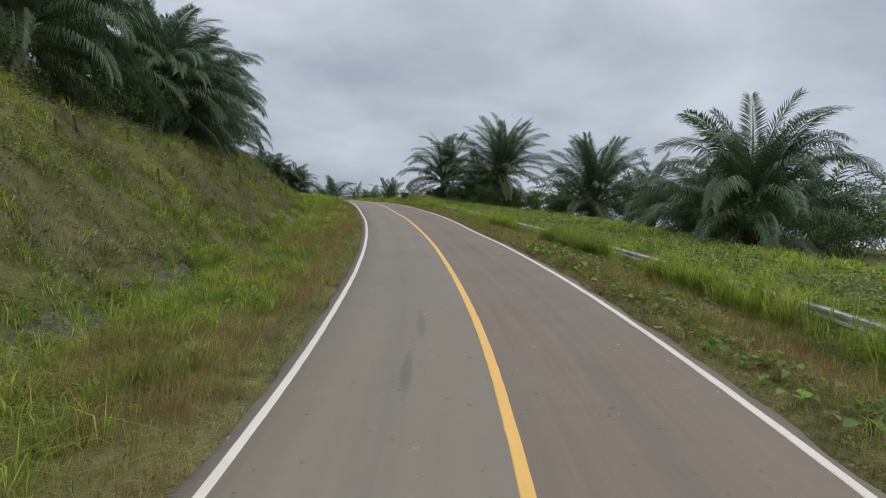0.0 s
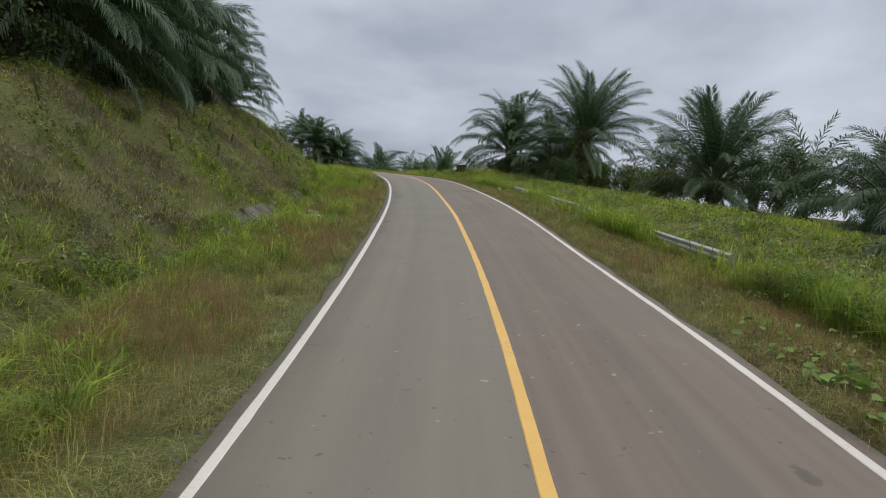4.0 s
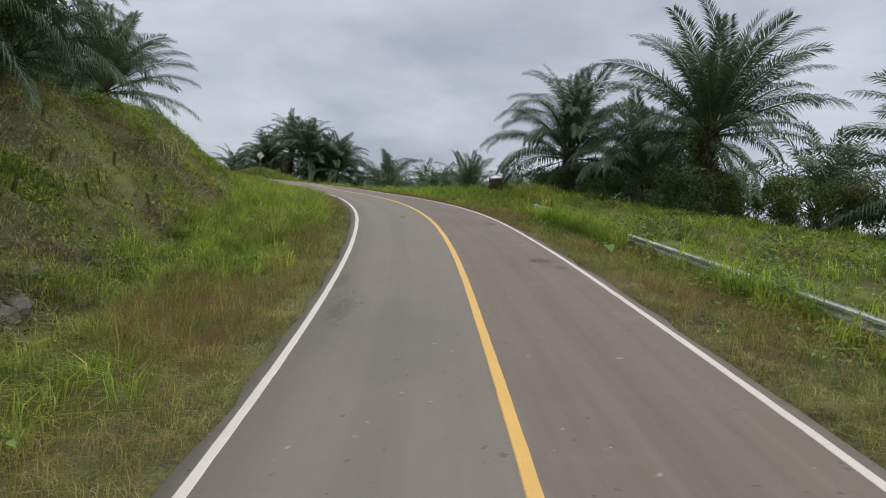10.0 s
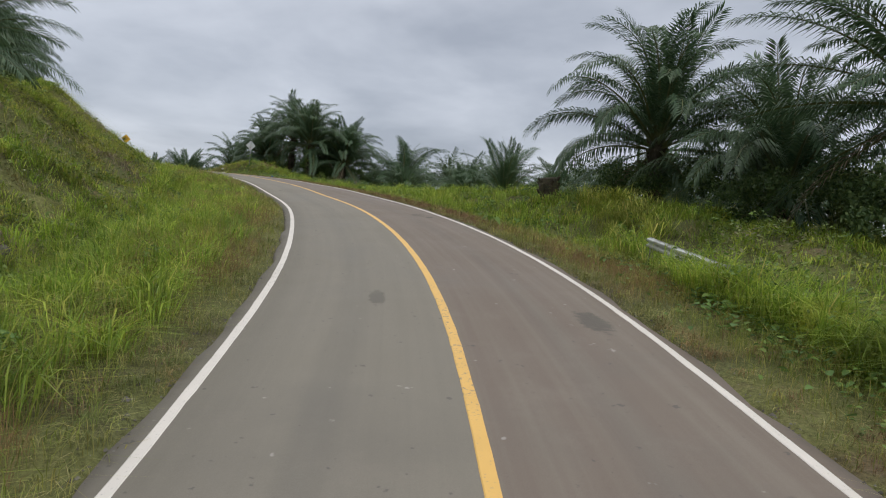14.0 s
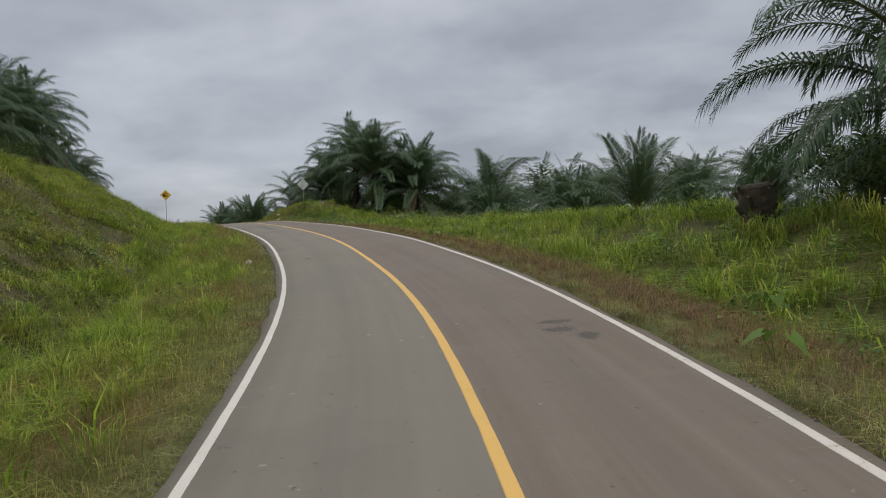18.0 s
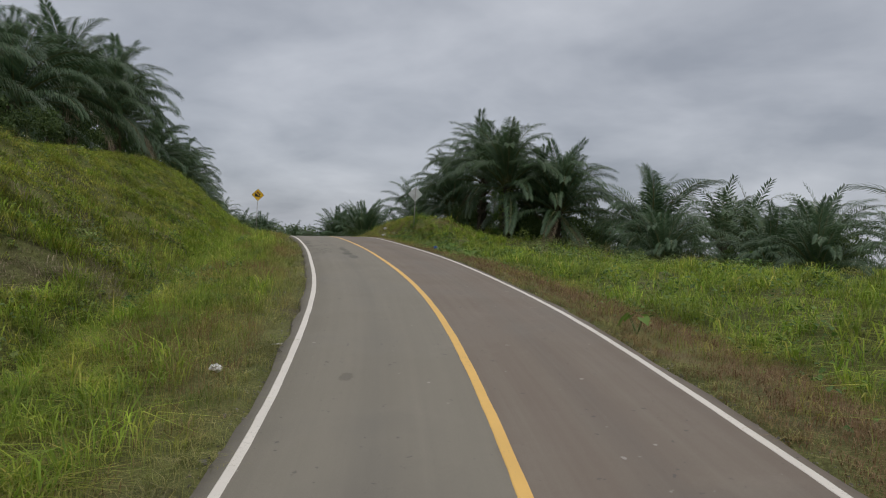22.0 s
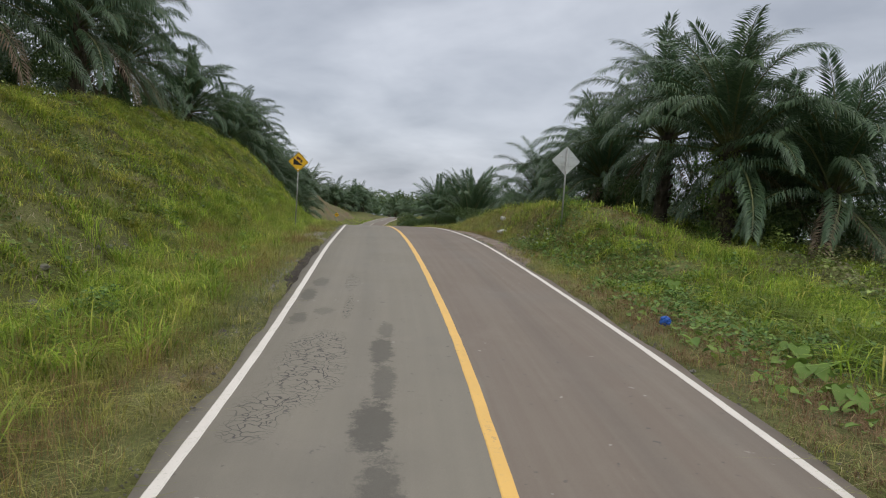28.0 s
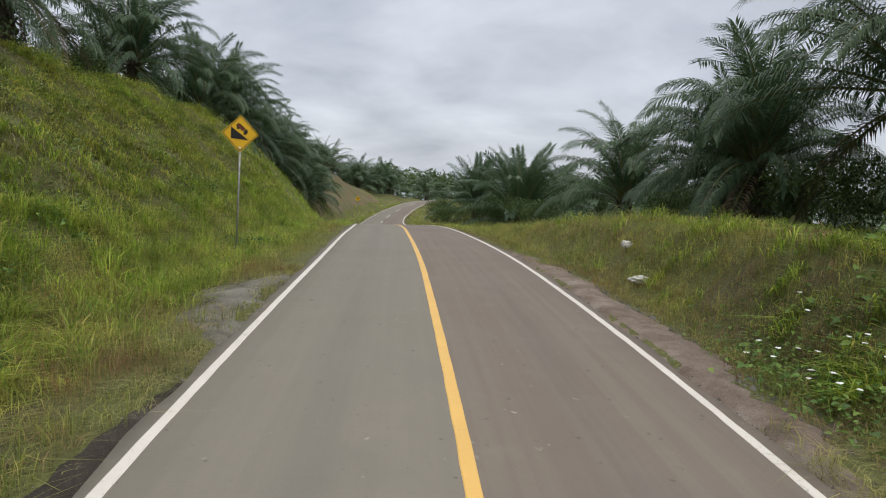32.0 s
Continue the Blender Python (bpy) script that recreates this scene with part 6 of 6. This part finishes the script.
def crumpled(name, mat, sx, sy, sz, seed, fold=0.5):
    """A thrown-away sack or wrapper: a crumpled sheet with body."""
    bm = bmesh.new()
    bmesh.ops.create_icosphere(bm, subdivisions=3, radius=0.5)
    for v in bm.verts:
        q = v.co.copy()
        k = 1 + fold * noise.noise(q * 4 + Vector((seed, 0, 0))) + fold * 0.6 * noise.noise(q * 9 + Vector((0, seed, 0)))
        v.co = Vector((q.x * sx * k, q.y * sy * k, q.z * sz * k))
    return from_bm(name, bm, mat)


def drop(name, label, category, s, d, data, up=0.05, yaw=0.0, group="roadside litter"):
    p = on_ground(np.array([s]), np.array([d]))[0]
    if abs(d) < 3.3:
        p = on_road(np.array([s]), np.array([d]))[0]
    return thing(name, label, category, group, data, pose(p[0], p[1], p[2] + up, 0, 0, yaw))


SACK_TAN = plain("dirty_sack", (0.42, 0.36, 0.28), 0.7, vary=0.4, scale=9)
drop("plastic_sack", "crumpled white plastic sack lying in the verge grass", "sack", 66.5, -5.75, crumpled("plastic_sack", PLASTIC_WHITE, 0.85, 0.3, 0.16, 3), 0.14, 20)
drop("plastic_sack", "dirty cream plastic sack lying in the verge grass", "sack", 68.2, -6.1, crumpled("plastic_sack", SACK_TAN, 0.6, 0.45, 0.2, 5), 0.14, 70)
drop("plastic_bag", "white plastic bag lying in the verge grass", "bag", 126.3, -4.1, crumpled("plastic_bag", PLASTIC_WHITE, 0.20, 0.14, 0.12, 7), 0.12, 10)
drop("plastic_bag", "bright blue plastic bag lying in dry grass", "bag", 152.1, 4.15, crumpled("plastic_bag", PLASTIC_BLUE, 0.2, 0.15, 0.2, 9), 0.16, 40)
drop("plastic_bag", "white plastic bag lying beside the gravel shoulder", "bag", 173.0, 5.05, crumpled("plastic_bag", PLASTIC_WHITE, 0.45, 0.25, 0.2, 11), 0.16, 30)
drop("plastic_bag", "white plastic bag lying in the grass bank", "bag", 175.6, 5.6, crumpled("plastic_bag", PLASTIC_WHITE, 0.3, 0.25, 0.2, 13), 0.25, 60)
drop("wrapper", "flat pale wrapper lying at the asphalt edge", "litter", 32.2, 3.42, crumpled("wrapper", PLASTIC_WHITE, 0.22, 0.12, 0.04, 15), 0.03, 20)
drop("wrapper", "flat pale wrapper lying at the asphalt edge", "litter", 31.4, 3.55, crumpled("wrapper", PLASTIC_WHITE, 0.15, 0.10, 0.03, 16), 0.03, 70)
drop("wrapper", "flat pale wrapper lying at the asphalt edge", "litter", 128.2, -3.35, crumpled("wrapper", PLASTIC_WHITE, 0.28, 0.10, 0.03, 17), 0.03, 70)


def drink_can(s, d):
    """A dented drink can on its side."""
    p = on_road(np.array([s]), np.array([d]))[0]
    root = thing("drink_can", "dented red and white drink can beside the edge line", "can", "roadside litter", m=pose(p[0], p[1], p[2] + 0.04, 90, 0, 55))
    bm = bmesh.new()
    bmesh.ops.create_cone(bm, cap_ends=True, segments=18, radius1=0.033, radius2=0.033, depth=0.10)
    for v in bm.verts:
        v.co.x *= 1 - 0.25 * max(0, v.co.z * 8)
    part("body", from_bm("body", bm, CAN_RED, True), root)
    for z in (-0.054, 0.054):
        bm = bmesh.new()
        bmesh.ops.create_cone(bm, cap_ends=True, segments=18, radius1=0.032 if z < 0 else 0.026, radius2=0.026 if z < 0 else 0.022, depth=0.010)
        part("rim", from_bm("rim", bm, ZINC), root, m=Matrix.Translation((0, 0, z)))


CAN_RED = plain("can_print", (0.42, 0.05, 0.05), 0.35, 0.3, 0.2, 12, dirt=(0.6, 0.58, 0.55), dirt_at=(0.48, 0.52))
drink_can(66.4, -3.10)


def stump(s, d):
    p = on_ground(np.array([s]), np.array([d]))[0]
    root = thing("palm_stump", "dark rotting palm stump overgrown with grass", "stump", m=pose(p[0], p[1], p[2] - 0.1, 4, -5, 0))
    part("bole", trunk_mesh(1.35, 0.52, 71), root)
    bm = bmesh.new()
    bmesh.ops.create_cone(bm, cap_ends=True, segments=12, radius1=0.50, radius2=0.43, depth=0.08)
    for v in bm.verts:
        v.co.z += 0.03 * math.sin(v.co.x * 14) * math.cos(v.co.y * 11)
    part("cut_top", from_bm("cut_top", bm, TRUNK), root, m=Matrix.Translation((0, 0, 1.38)))


stump(118.6, 11.9)


# white flowers beside the shoulder
def flower_patch(rnd):
    v, f = [], []
    for _ in range(18):
        s, d = 165.8 + rnd.normal(0, 0.7), 4.8 + rnd.normal(0, 0.35)
        p = on_ground(np.array([s]), np.array([d]))[0] + np.array([0, 0, rnd.uniform(0.35, 0.6)])
        n = len(v)
        v.append(p + np.array([0, 0, 0.008]))
        for k in range(6):
            a = k * 1.047 + rnd.uniform(-0.1, 0.1)
            v.append(p + np.array([math.cos(a) * 0.042, math.sin(a) * 0.042, rnd.uniform(-0.006, 0.006)]))
        f += [(n, n + 1 + k, n + 1 + (k + 1) % 6) for k in range(6)]
    return thing("flowers", "small white wild flowers over low green leaves", "flowers", data=mesh_from("flowers", v, f, WHITE_PRINT), kind="stuff")


flower_patch(g)
s, d = spots(g, 1100, (165.8, 4.8, 2.2, 0.8, 1))
creepers("flower_leaves", "low green leaves under the wild flowers", g, s, d, 0.06, 0.4 * g.uniform(0.05, 1, len(s)), CREEPER)
# cut palm leaves left to rot on the slope
for k, (s, d) in enumerate(((66, -11.5), (69, -12.2), (72, -11.2), (75, -12.5), (63, -12.8), (58, -12.4), (55, -13.2), (48, -12.8), (77, -11.8), (79.5, -12.6), (82, -11.6), (84.5, -12.4), (74, -13.4), (71, -13.6), (86, -11.2), (44, -13.2), (41, -12.4), (52, -11.6), (88, -12.4), (172.5, 8.4), (47, -11.2), (68, -13.2), (60, -13.6), (65, -12.6), (83, -10.6), (85, -9.9), (87, -10.4), (90, -11.0), (92, -10.2), (94, -11.4), (89, -9.6), (81, -10.2))):
    p = on_ground(np.array([s]), np.array([d]))[0]
    thing("fallen_frond", "withered grey-brown palm frond lying on the slope", "palm frond", "fallen palm fronds", DRY[k % 2], pose(p[0], p[1], p[2] + 0.5, 12, 33, heading(s) + 60 + 17 * (k % 5)) @ Matrix.Scale(0.75, 4))


def dead_stalks(s, d, n, high, seed):
    """A bundle of bleached upright stalks left standing on the slope."""
    rnd = random.Random(seed)
    p = on_ground(np.array([s]), np.array([d]))[0]
    root = thing("dead_stalks", "bleached dead stalks standing on the grassy slope", "dead plant", m=pose(p[0], p[1], p[2], 0, 0, rnd.uniform(0, 360)))
    for k in range(n):
        h = high * rnd.uniform(0.6, 1.1)
        bm = bmesh.new()
        tube(bm, 0.035, 0.022, h * 0.55, 6)
        tube(bm, 0.022, 0.012, h * 0.5, 6, Matrix.Translation((0, 0, h * 0.54)) @ Euler((rnd.uniform(-0.25, 0.25), rnd.uniform(-0.25, 0.25), 0)).to_matrix().to_4x4())
        part("stalk", from_bm("stalk", bm, BLEACHED), root, m=pose(rnd.gauss(0, 0.3), rnd.gauss(0, 0.3), -0.1, rnd.gauss(0, 12), rnd.gauss(0, 12), 0))


BLEACHED = plain("bleached_stalk", (0.46, 0.42, 0.35), 0.8, vary=0.4, scale=7)
dead_stalks(98.6, -10.8, 6, 1.5, 3)
dead_stalks(96.0, -12.6, 1, 1.7, 4)


# ---- the bare cut beyond the crest ----
def earth_cut():
    s, d = np.arange(254, 282, 0.6), np.arange(-14.6, -6.4, 0.35)
    S, D = np.meshgrid(s, d, indexing="ij")
    fade = smooth((S - 254) / 4) * smooth((282 - S) / 5) * smooth((-6.4 - D) / 1.2) * smooth((D + 14.6) / 1.2)
    p = on_ground(S.ravel(), D.ravel())
    p[:, 2] += -0.35 + 0.55 * fade.ravel() + 0.08 * wave(S.ravel() * 2.1, D.ravel() * 1.7, 3)
    n = len(d)
    a = (np.arange(len(s) - 1)[:, None] * n + np.arange(n - 1)).ravel()
    f = np.stack([a, a + n, a + n + 1, a + 1], 1)
    me = fast_mesh("earth_bank", p, f.ravel(), np.full(len(f), 4), EARTH)
    thing("earth_bank", "bare reddish brown earth where the slope was cut", "earth bank", data=me, kind="structure")


earth_cut()
